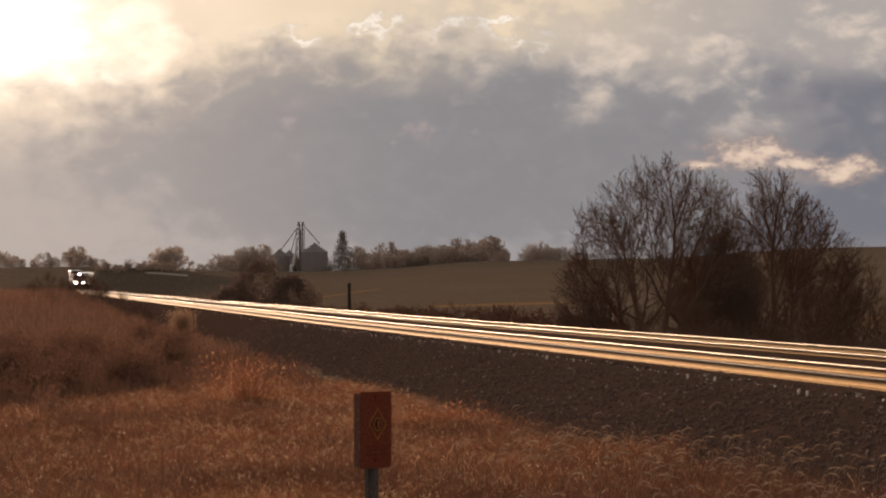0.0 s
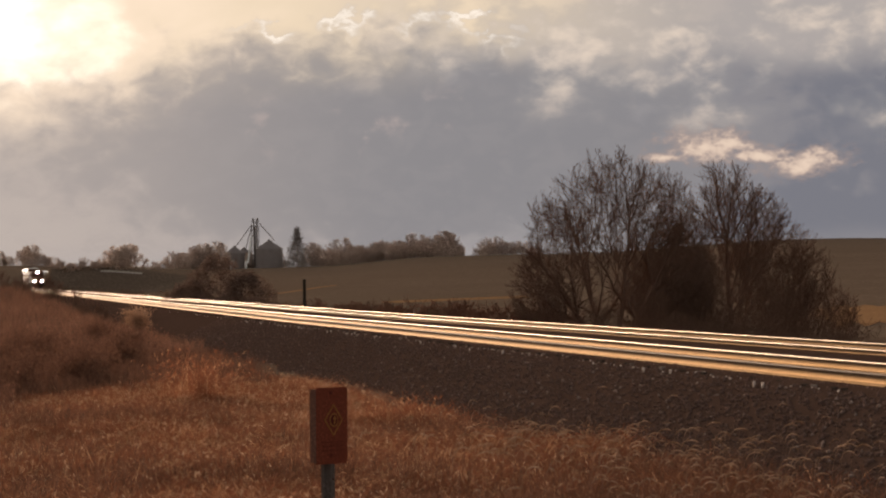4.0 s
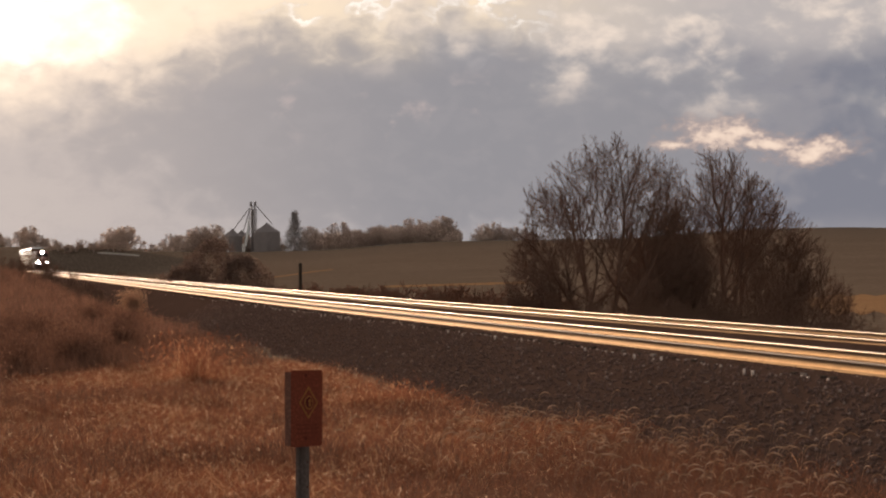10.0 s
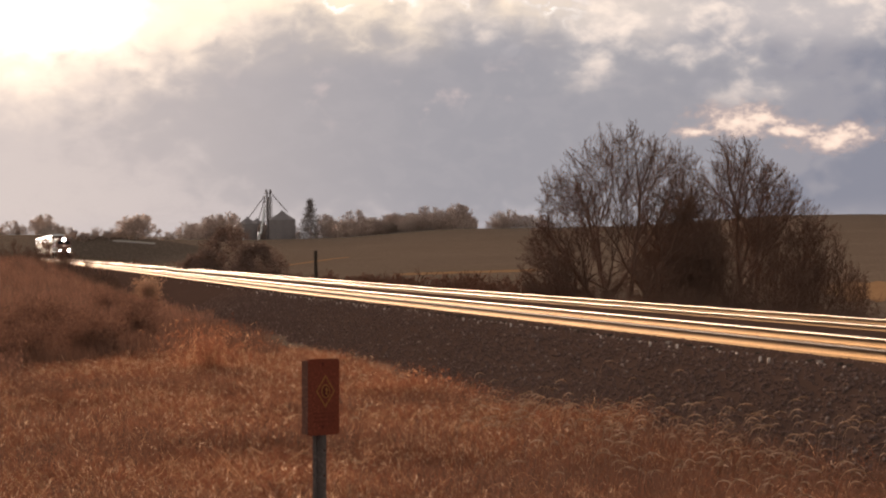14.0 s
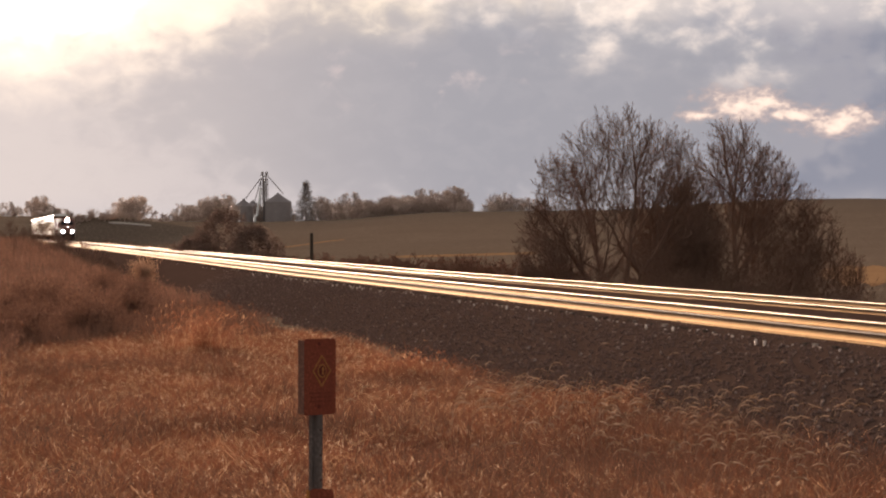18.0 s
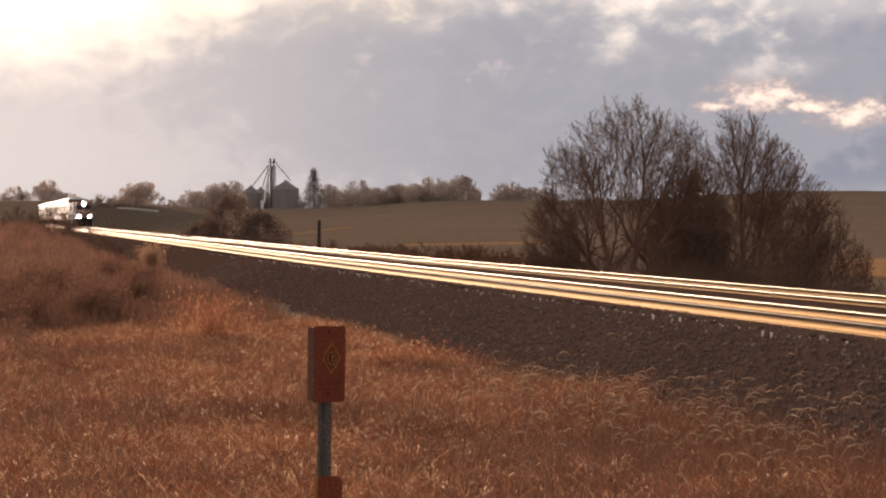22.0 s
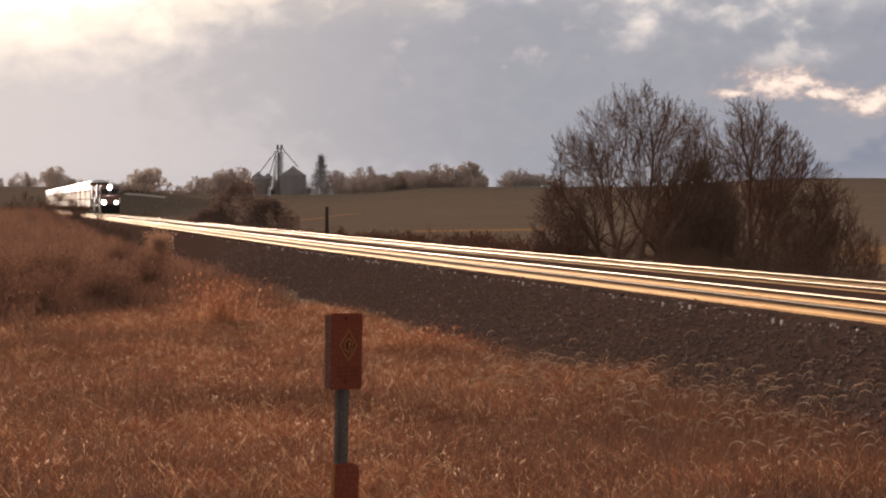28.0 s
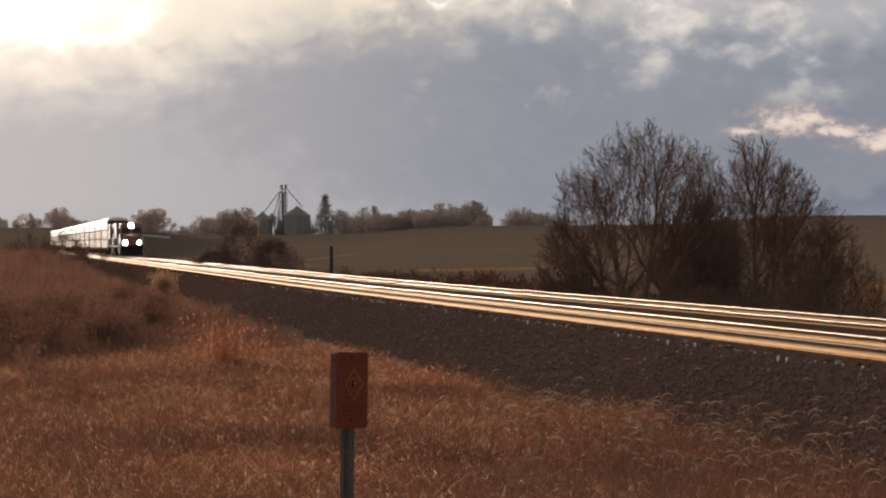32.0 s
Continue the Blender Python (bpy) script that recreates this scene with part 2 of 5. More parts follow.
def ground():
    bs = np.radians(np.concatenate([np.arange(-180, -8, 8.0), np.arange(-8, 1, 0.25), np.arange(1, 4, 0.06), np.arange(4, 26, 0.25), np.arange(26, 181, 7.0)]))
    rs = np.sort(np.concatenate([[0.0], np.geomspace(1.5, 4900, 190), np.arange(856, 920, 4.0)]))
    R, B = np.meshgrid(rs, bs, indexing="ij")
    X, Y = R * np.sin(B), R * np.cos(B)
    v = np.stack([X, Y, height(X, Y)], -1).reshape(-1, 3)
    n, k = R.shape
    i, j = np.meshgrid(np.arange(n - 1), np.arange(k - 1), indexing="ij")
    a = i * k + j
    f = np.stack([a, a + 1, a + k + 1, a + k], -1).reshape(-1, 4)[:, ::-1]
    ob = put("ground", mesh_of("ground", v, [f], SOIL, True))
    tagged(ob, "brown winter farmland rolling up to a low ridge", "ground", kind="structure")


ground()

# ---- railway: two tracks, straight, bending away in the distance ----
BEND, RADIUS = 860.0, 2500.0
NEAR_TRACK, FAR_TRACK = 13.95, 18.55


def line(s, x):
    """Place and heading of a track of offset x at s metres along the line."""
    e = max(0.0, s - BEND)
    h = e / RADIUS
    low = 0.075 if x > 17 else 0.0                                 # the far track lies a little lower
    return (x + e * e / (2 * RADIUS), BEND + RADIUS * math.sin(h) - (x - 16) * math.sin(h) if e else s, 0.0013 * max(0.0, s - 120) - low, h)


def stations():
    return [20, 30] + list(range(40, 860, 20)) + list(range(860, 1500, 20))


def ballast():
    prof = [(-9.0, -2.9), (-7.0, -1.55), (-6.0, -1.25), (-4.9, -0.75), (-4.1, -0.40), (-3.62, -0.235), (-3.55, -0.182), (-0.95, -0.182), (0.0, -0.42), (0.95, -0.185), (3.6, -0.195), (4.4, -0.42), (6.2, -1.75), (8.0, -3.2)]
    v, f = swept(prof, [line(s, 16.25) for s in stations()])
    tagged(put("ballast", mesh_of("ballast", v, [f], BALLAST, True)), "dark crushed-stone ballast bed under two railway tracks", "ballast", kind="structure")


def rail_profile():
    half = [(0.0, 0.0), (0.022, -0.001), (0.034, -0.006), (0.037, -0.016), (0.036, -0.036), (0.012, -0.05), (0.009, -0.09), (0.012, -0.145), (0.03, -0.162), (0.074, -0.174), (0.075, -0.186)]
    return half + [(-x, z) for x, z in half[:0:-1]]


def tracks():
    prof = rail_profile()
    for name, x, lab in (("railway_track", NEAR_TRACK, "straight railway track shining in low sun, on timber ties"), ("railway_track", FAR_TRACK, "railway track carrying the train, beside another track")):
        th = thing(name, lab, "railway track", group="tracks of the double line")
        for side in (-0.755, 0.755):
            path = [line(s, x + side) for s in stations()]
            v, f = swept(prof, path, True)
            me = mesh_of("rail", v, [f], RUST)
            # the nearest rail's head is darker and rougher than the other three
            me.materials.append(DARK_HEAD if x == NEAR_TRACK and side < 0 else STEEL)
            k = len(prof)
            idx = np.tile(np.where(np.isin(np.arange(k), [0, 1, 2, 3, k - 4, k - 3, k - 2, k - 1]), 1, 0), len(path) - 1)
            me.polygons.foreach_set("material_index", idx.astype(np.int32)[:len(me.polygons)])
            put("rail", me, th)
        bm = bmesh.new()
        box(bm, -1.3, 1.3, -0.115, 0.115, -0.36, -0.188, 0.012)
        me = bpy.data.meshes.new("tie")
        bm.to_mesh(me)
        bm.free()
        me.materials.append(TIE)
        rng = random.Random(4)
        s = 40.0
        count = 0
        far_v, far_f = [], []
        cube = np.array([(sx, sy, sz) for sx in (-1.3, 1.3) for sy in (-0.115, 0.115) for sz in (-0.36, -0.188)])
        quads = np.array([(0, 1, 3, 2), (4, 6, 7, 5), (0, 4, 5, 1), (2, 3, 7, 6), (1, 5, 7, 3), (0, 2, 6, 4)])
        while s < 700:
            dx, turn = rng.uniform(-0.05, 0.05), rng.uniform(-0.7, 0.7)
            if count < 260:
                put("tie", me, th, pose(x + dx, s, line(s, x)[2] + rng.uniform(-0.012, 0.004), 0, 0, turn))
            else:
                far_f.append(quads + 8 * len(far_v))
                far_v.append(cube + (x + dx, s, line(s, x)[2]))
            count += 1
            s += 0.5
        ob = put("tie_row", mesh_of("tie_row", np.concatenate(far_v), [np.concatenate(far_f)], TIE), th)
        tagged(ob, kind="stuff")


ballast()
tracks()

# ---- the cloudy evening sky: a far backdrop and slow clouds before it ----
VIEW = 9.09        # bearing of the middle of the view, degrees


def sheet(name, dist, x0, x1, z0, z1, material, label):
    """An upright sheet, dist metres away, square to the view; x and z in units of 1/5006 of the distance."""
    k = dist / 5006
    v = [(x0 * k, 0, z0 * k), (x1 * k, 0, z0 * k), (x1 * k, 0, z1 * k), (x0 * k, 0, z1 * k)]
    ob = put(name, mesh_of(name, v, [[(0, 1, 2, 3)]], material))
    b = radians(VIEW)
    ob.matrix_basis = pose(dist * math.sin(b), dist * math.cos(b), 1.57, 0, 0, -VIEW)
    return tagged(ob, label, "sky" if name == "backdrop" else "cloud", kind="structure")


class Sky:
    """Nodes of a glowing sky material, in units of 1/5006 of the distance."""

    def __init__(self, name, dist):
        self.m = bpy.data.materials.new(name)
        self.m.use_nodes = True
        self.n, self.l = self.m.node_tree.nodes, self.m.node_tree.links
        self.n.remove(self.n["Principled BSDF"])
        co = self.n.new("ShaderNodeTexCoord").outputs["Object"]
        sc = self.n.new("ShaderNodeVectorMath")
        sc.operation = "SCALE"
        self.l.new(co, sc.inputs[0])
        sc.inputs["Scale"].default_value = 5006 / dist
        self.co = sc.outputs[0]
        sp = self.n.new("ShaderNodeSeparateXYZ")
        self.l.new(self.co, sp.inputs[0])
        self.x, self.z = sp.outputs[0], sp.outputs[2]

    def op(self, kind, a, b=0.0, c=0.0):
        x = self.n.new("ShaderNodeMath")
        x.operation = kind
        for s, v in zip(x.inputs, (a, b, c)):
            if isinstance(v, bpy.types.NodeSocket):
                self.l.new(v, s)
            else:
                s.default_value = v
        return x.outputs[0]

    def noise(self, size, stretch=1.7, detail=6, at=0.0, warp=0.6):
        mp = self.n.new("ShaderNodeMapping")
        self.l.new(self.co, mp.inputs[0])
        mp.inputs["Location"].default_value = (at, at, at)
        mp.inputs["Scale"].default_value = (1 / (size * stretch), 1 / size, 1 / size)
        t = self.n.new("ShaderNodeTexNoise")
        self.l.new(mp.outputs[0], t.inputs["Vector"])
        t.inputs["Scale"].default_value, t.inputs["Detail"].default_value = 1.0, detail
        t.inputs["Distortion"].default_value = warp
        return t.outputs[0]

    def oval(self, x, z, w, h, lean=0.0):
        """1 in the middle of an oval, 0 at its rim, below 0 outside."""
        dx = self.op("DIVIDE", self.op("SUBTRACT", self.x, x), w)
        dz = self.op("SUBTRACT", self.z, z)
        dz = self.op("DIVIDE", self.op("MULTIPLY_ADD", dx, lean * w, dz), h)
        return self.op("SUBTRACT", 1.0, self.op("SQRT", self.op("ADD", self.op("MULTIPLY", dx, dx), self.op("MULTIPLY", dz, dz))))

    def done(self, colour, alpha=None, strength=1.0):
        e = self.n.new("ShaderNodeEmission")
        self.l.new(colour, e.inputs[0])
        e.inputs[1].default_value = strength * 0.5
        out = e.outputs[0]
        if alpha:
            t, x = self.n.new("ShaderNodeBsdfTransparent"), self.n.new("ShaderNodeMixShader")
            self.l.new(alpha, x.inputs[0])
            self.l.new(t.outputs[0], x.inputs[1])
            self.l.new(out, x.inputs[2])
            out = x.outputs[0]
        self.l.new(out, self.n["Material Output"].inputs["Surface"])
        return self.m


def backdrop():
    s = Sky("evening_sky_backdrop", 4800)
    n, l = s.n, s.l
    soft, puffs = s.noise(190, 1.6, 5, 3.0, 0.2), s.noise(70, 1.7, 8, 9.0, 0.25)
    col = mixed(n, l, ramp(n, l, s.x, 350, -800), (0.30, 0.315, 0.35), (0.53, 0.49, 0.465))
    col = mixed(n, l, s.op("MULTIPLY", ramp(n, l, s.x, 250, 650), 0.8), col, (0.175, 0.195, 0.245))
    col = mixed(n, l, s.op("MULTIPLY", ramp(n, l, s.op("MULTIPLY_ADD", soft, -60.0, s.z), 55, -40), 0.7), col, (0.43, 0.42, 0.43))
    up = s.op("MULTIPLY_ADD", s.op("SUBTRACT", soft, 0.5), 260.0, s.z)
    cream = mixed(n, l, ramp(n, l, s.x, 50, 600), (0.95, 0.82, 0.62), (0.50, 0.48, 0.47))
    col = mixed(n, l, s.op("MULTIPLY", ramp(n, l, up, 310, 430), 0.9), col, cream)
    glow = s.op("ADD", s.oval(-810, 460, 640, 270), s.op("MULTIPLY", s.op("SUBTRACT", puffs, 0.5), 0.75))
    col = mixed(n, l, s.op("MULTIPLY", ramp(n, l, glow, 0.0, 0.6), 0.9), col, (1.05, 0.90, 0.72))
    col = mixed(n, l, ramp(n, l, glow, 0.46, 0.95), col, (1.9, 1.8, 1.55))
    return sheet("backdrop", 4800, -1150, 1100, -60, 545, s.done(col), "evening sky with sun glowing through thin cloud")


def cloud_bank():
    s = Sky("grey_cloud_bank", 4600)
    n, l = s.n, s.l
    body, rim, puff = s.noise(130, 1.8, 7, 1.0, 0.2), s.noise(38, 1.5, 8, 5.0, 0.3), s.noise(60, 1.4, 6, 14.0, 0.3)
    m = s.op("ADD", s.oval(-90, 225, 820, 240), s.op("MULTIPLY", s.op("SUBTRACT", body, 0.5), 0.75))
    m = s.op("ADD", m, s.op("MULTIPLY", s.op("SUBTRACT", rim, 0.5), 0.75))
    alpha = s.op("MULTIPLY", ramp(n, l, m, -0.05, 0.52), 0.85)
    col = mixed(n, l, ramp(n, l, m, 0.0, 0.4), (0.48, 0.46, 0.455), (0.262, 0.273, 0.300))
    col = mixed(n, l, s.op("MULTIPLY", ramp(n, l, s.x, 0, -850), 0.75), col, (0.475, 0.438, 0.415))
    band = s.op("MULTIPLY", ramp(n, l, m, 0.02, 0.08), ramp(n, l, m, 0.20, 0.09))
    band = s.op("MULTIPLY", band, s.op("MULTIPLY", ramp(n, l, s.z, 290, 330), s.op("MULTIPLY", ramp(n, l, s.x, -420, -260), ramp(n, l, s.x, 260, 100))))
    band = s.op("MULTIPLY", band, ramp(n, l, puff, 0.40, 0.56))
    col = mixed(n, l, s.op("MULTIPLY", band, 0.85), col, (1.25, 1.2, 1.08))
    alpha = s.op("MAXIMUM", alpha, s.op("MULTIPLY", band, 0.85))
    spots = s.op("MULTIPLY", ramp(n, l, puff, 0.56, 0.74), s.oval(-150, 275, 420, 110))
    col = mixed(n, l, s.op("MAXIMUM", spots, 0.0), col, (0.50, 0.44, 0.43))
    col = mixed(n, l, s.op("MULTIPLY", ramp(n, l, rim, 0.42, 0.66), 0.12), col, (0.42, 0.41, 0.42))
    return sheet("cloud_bank", 4600, -1300, 1100, -20, 540, s.done(col, alpha), "broad grey cloud bank with pale ragged rims")


def lit_clouds():
    """The mottled upper clouds whose rims catch the light."""
    s = Sky("mottled_upper_cloud", 4500)
    n, l = s.n, s.l
    big, fine = s.noise(120, 1.6, 9, 22.0, 0.15), s.noise(36, 1.5, 9, 31.0, 0.2)
    m = s.op("MULTIPLY_ADD", s.op("SUBTRACT", fine, 0.5), 0.5, big)
    side = s.op("MULTIPLY_ADD", s.x, 0.12, s.z)
    zone = ramp(n, l, s.op("MULTIPLY_ADD", s.op("SUBTRACT", big, 0.5), 150.0, side), 290, 390)
    alpha = s.op("MULTIPLY", s.op("MULTIPLY", zone, ramp(n, l, s.x, -300, 150)), s.op("MULTIPLY", ramp(n, l, m, 0.36, 0.68), 0.72))
    col = mixed(n, l, ramp(n, l, m, 0.45, 0.80), (0.345, 0.36, 0.38), (0.90, 0.80, 0.69))
    return sheet("mottled_cloud", 4500, -1300, 1150, 150, 540, s.done(col, alpha), "mottled grey and cream upper cloud")


def pink_cloud():
    s = Sky("sunlit_cloud", 4400)
    n, l = s.n, s.l
    body, fine = s.noise(34, 1.7, 7, 2.0, 0.2), s.noise(12, 1.5, 8, 7.0, 0.2)
    lobes = s.oval(503, 219, 116, 42, 0.05)
    for x, z, w, h, lean in ((672, 189, 104, 38, -0.12), (425, 200, 52, 15, 0.0), (595, 199, 110, 17, 0.1)):
        lobes = s.op("MAXIMUM", lobes, s.oval(x, z, w, h, lean))
    m = s.op("ADD", lobes, s.op("MULTIPLY", s.op("SUBTRACT", body, 0.5), 1.3))
    m = s.op("ADD", m, s.op("MULTIPLY", s.op("SUBTRACT", fine, 0.5), 1.1))
    alpha = s.op("MULTIPLY", ramp(n, l, m, 0.0, 0.75), 0.95)
    col = mixed(n, l, ramp(n, l, m, 0.2, 1.0), (0.42, 0.335, 0.31), (0.86, 0.72, 0.60))
    return sheet("sunlit_cloud", 4400, 240, 1000, 60, 340, s.done(col, alpha), "small peach cloud lit by the low sun")


backdrop()
BANK = cloud_bank()
MOTTLED = lit_clouds()
PEACH = pink_cloud()

# ---- plants: grass, weeds and trees ----
def blades(x, y, z, tall, wide, lean, rng, way=None):
    """Bent tapering blades as arrays: seven vertices each; way: the bearing in which each one leans."""
    n = len(x)
    a, f = rng.uniform(0, 2 * np.pi, n), rng.uniform(0, 2 * np.pi, n)
    if way is not None:
        a = way
    d = np.stack([np.cos(a), np.sin(a), 0 * a], -1)
    w = np.stack([np.cos(f), np.sin(f), 0 * f], -1) * (wide / 2)[:, None]
    base = np.stack([x, y, z], -1)
    up = np.zeros((n, 3))
    up[:, 2] = tall
    v = np.empty((n, 7, 3))
    for i, (h, b, k) in enumerate(((0, 0, 1.0), (0.4, 0.16, 0.9), (0.75, 0.55, 0.6))):
        c = base + up * h + d * (lean * tall * b)[:, None]
        v[:, 2 * i], v[:, 2 * i + 1] = c - w * k, c + w * k
    v[:, 6] = base + up * (1 - 0.35 * lean[:, None]) + d * (lean * tall)[:, None]
    o = (np.arange(n) * 7)[:, None]
    quads = np.concatenate([o + np.array([0, 1, 3, 2]), o + np.array([2, 3, 5, 4])])
    return v.reshape(-1, 3), quads, o + np.array([4, 5, 6]), v[:, 6]


def grow(name, label, x, y, tall, wide, lean, material, seed, zoff=0.0, way=None):
    rng = np.random.default_rng(seed)
    n = len(x)
    z = height(x, y) - 0.03 + zoff
    v, q, t, tips = blades(x, y, z, tall * rng.uniform(0.55, 1.15, n), wide * rng.uniform(0.6, 1.3, n), lean * rng.uniform(0.3, 1.6, n), rng, way)
    ob = put(name, mesh_of(name, v, [q, t], material))
    tagged(ob, label, "grass", kind="stuff")
    return tips


def plumes(name, label, tips, size, material, seed):
    """Ragged seed heads on the tips of stalks: three slips each."""
    rng = np.random.default_rng(seed)
    n = len(tips)
    v, f = [], []
    for k in range(3):
        a = rng.uniform(0, 2 * np.pi, n)
        side = np.stack([np.cos(a), np.sin(a), 0 * a], -1)
        bend = np.stack([rng.normal(0, 0.6, n), rng.normal(0, 0.6, n), rng.uniform(0.2, 1.0, n)], -1)
        L = size * rng.uniform(0.5, 1.4, n)[:, None]
        p = tips + rng.normal(0, size * 0.3, (n, 3))
        v.append(np.stack([p, p + bend * L * 0.5 + side * L * 0.16, p + bend * L, p + bend * L * 0.5 - side * L * 0.16], 1))
        f.append((np.arange(n)[:, None] + k * n) * 4 + np.arange(4))
    tagged(put(name, mesh_of(name, np.concatenate(v).reshape(-1, 3), [np.concatenate(f)], material)), label, "grass", kind="stuff")


def edge(y):
    """How far the dry grass reaches towards the ballast."""
    return np.interp(y, [20, 28, 34, 42, 49, 57, 72, 80], [10.6, 10.6, 10.6, 10.0, 9.1, 8.9, 8.7, 8.6])


def surface(x, y):
    """The upper of meadow and stone bank."""
    return np.maximum(height(x, y), np.interp(x - 16.25, [-9.0, -7.0, -6.0, -4.9, -4.1, -3.62], [-2.9, -1.55, -1.25, -0.75, -0.40, -0.235]))


def meadow():
    rng = np.random.default_rng(11)
    # tussocks, each a tuft of blades that arch outwards
    n = 26000
    y = 20 + 60 * rng.power(1.3, n)
    x = rng.uniform(-1.5, 10.8, n)
    clump = 0.7 * wave(x, y, 1.1, 4.0) + 0.8 * wave(x, y, 3.7, 1.0) + 0.4 * wave(x, y, 8.5, 6.0)
    keep = (x < edge(y) + 0.7 * wave(x, y, 0.9, 7.0) + rng.normal(0, 0.25, n)) & (x < 0.37 * y) & (y < 67 + 2.4 * x + 3 * wave(x, y, 0.5, 3.3)) & (rng.uniform(-1.7, 1.0, n) < clump)
    tx, ty, clump = x[keep], y[keep], clump[keep]
    each = 16
    size = np.repeat((0.31 + 0.13 * clump) * rng.uniform(0.6, 1.35, len(tx)), each)
    a, r = rng.uniform(0, 2 * np.pi, len(size)), np.abs(rng.normal(0, 0.085, len(size)))
    x, y = np.repeat(tx, each) + r * np.cos(a), np.repeat(ty, each) + r * np.sin(a)
    t1 = grow("dry_grass", "knee-high russet dry grass in matted tussocks, back-lit", x, y, size, 0.0085 + 0 * x, 1.7 + 0 * x, STRAW, 1, 0.0, a + rng.normal(0, 0.6, len(a)))
    sel = rng.uniform(0, 1, len(t1)) < 0.11 * (1.1 + 0.8 * wave(x, y, 0.8, 3.0))
    plumes("seed_heads", "pale feathery seed heads of dry grass", t1[sel], 0.050, FLECK, 2)
    # short curled leaves that mat the ground between the tussocks
    sel = rng.uniform(0, 1, len(x)) < 0.12
    grow("matted_leaves", "short curled dead leaves matted between tussocks", x[sel] + rng.normal(0, 0.25, sel.sum()), y[sel] + rng.normal(0, 0.25, sel.sum()), 0.13 + 0 * x[sel], 0.013 + 0 * x[sel], 1.9 + 0 * x[sel], STRAW, 9)
    pick = rng.uniform(0, 1, len(x)) < 0.06 * (1.2 + wave(x, y, 0.6, 9.0))
    grow("arching_grass", "pale arching stems among the russet grass", x[pick], y[pick], 0.34 + 0 * x[pick], 0.009 + 0 * x[pick], 1.7 + 0 * x[pick], PALE, 6)
    # dull brown upright stalks in the hollows, thickest towards the stones
    n = 60000
    y, x = 21 + 40 * rng.power(1.2, n), rng.uniform(-1.5, 10.6, n)
    # the last term adds stalks that darken the right in place of shade
    hollow = wave(x, y, 0.55, 1.5) + 0.5 * wave(x, y, 1.9, 4.4) + 1.25 * smooth(x, 2.5, 7.5) * smooth(y, 46, 30)
    keep = (x < edge(y) + 0.5 * wave(x, y, 0.9, 7.0)) & (x < 0.37 * y) & (hollow + rng.normal(0, 0.35, n) > 0.45)
    x, y = x[keep], y[keep]
    grow("brown_stalks", "dull brown upright stalks among the russet grass", x, y, 0.62 + 0 * x, 0.008 + 0 * x, 0.5 + 0 * x, STALK, 7)
    # thin wisps that fray out on to the stones
    n = 9000
    y, x = rng.uniform(26, 66, n), rng.uniform(7.0, 12.0, n)
    keep = rng.uniform(0, 1, n) < smooth(x - edge(y), 0.7, -0.4) ** 2
    x, y = x[keep], y[keep]
    grow("wispy_grass", "thin arching wisps of grass fraying on to the stones", x, y, 0.30 + 0 * x, 0.007 + 0 * x, 1.5 + 0 * x, STRAW, 3, surface(x, y) - height(x, y))
    # nodding stems with heavy pale heads
    n = 400
    y, x = rng.normal(36, 6.0, n), rng.normal(9.0, 1.2, n)
    keep = (y > 26) & (y < 58) & (x < 11.6) & (x < 0.37 * y) & (x > 4)
    rows = []
    shape = ((0, 0, 0.0015), (0.02, 0.5, 0.0015), (0.06, 0.82, 0.002), (0.11, 0.96, 0.006), (0.17, 1.0, 0.010), (0.23, 0.985, 0.010), (0.275, 0.93, 0.004))
    for px, py, pz in zip(x[keep], y[keep], surface(x[keep], y[keep])):
        a, k = rng.normal(-0.1, 0.7), rng.uniform(0.6, 1.25)
        tall = rng.uniform(0.34, 0.62) * (0.75 if px > edge(py) else 1.15)
        pts = [Vector((px + math.cos(a) * u * k, py + math.sin(a) * u * k, pz - 0.03 + tall * h)) for u, h, r in shape]
        rows += [(0, pts[i], pts[i + 1], shape[i][2] * k, shape[i + 1][2] * k) for i in range(6)]
    v, f = tubes(rows, 3)
    tagged(put("nodding_grass", mesh_of("nodding_grass", v, [f], NOD)), "nodding pale seed heads bent over by their weight", "grass", kind="stuff")
    # dark weeds beyond the dry grass, and the rough bank that hides the line
    n = 60000
    y = 64 + 176 * rng.power(0.8, n)
    x = rng.uniform(-3.5, 9.0, n)
    keep = (x < np.interp(y, [66, 80, 110, 150, 200, 240], [7.0, 8.8, 9.2, 9.0, 8.4, 8.0]) + 0.6 * wave(x, y, 0.3, 2.0)) & (x > -0.01 * y - 1) & (y > np.minimum(66 + 2.4 * x, 74) + 3 * wave(x, y, 0.5, 3.3))
    x, y = x[keep], y[keep]
    low = y < 108 + 6 * wave(x, y, 0.3, 2.2)
    # the hollow's shade comes from the darker STALK colour
    grow("hollow_weeds", "dead weeds in a hollow, coloured dark for its shade", x[low], y[low], 0.72 + 0.2 * wave(x[low], y[low], 0.5, 5.0), 0.016 + 0 * x[low], 0.45 + 0 * x[low], STALK, 8)
    x, y = x[~low], y[~low]
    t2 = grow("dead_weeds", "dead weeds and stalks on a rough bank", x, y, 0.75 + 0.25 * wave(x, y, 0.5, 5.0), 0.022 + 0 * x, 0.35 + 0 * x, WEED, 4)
    sel = rng.uniform(0, 1, len(t2)) < 0.05
    plumes("weed_heads", "tan seed heads among dead weeds", t2[sel], 0.06, PALE, 5)


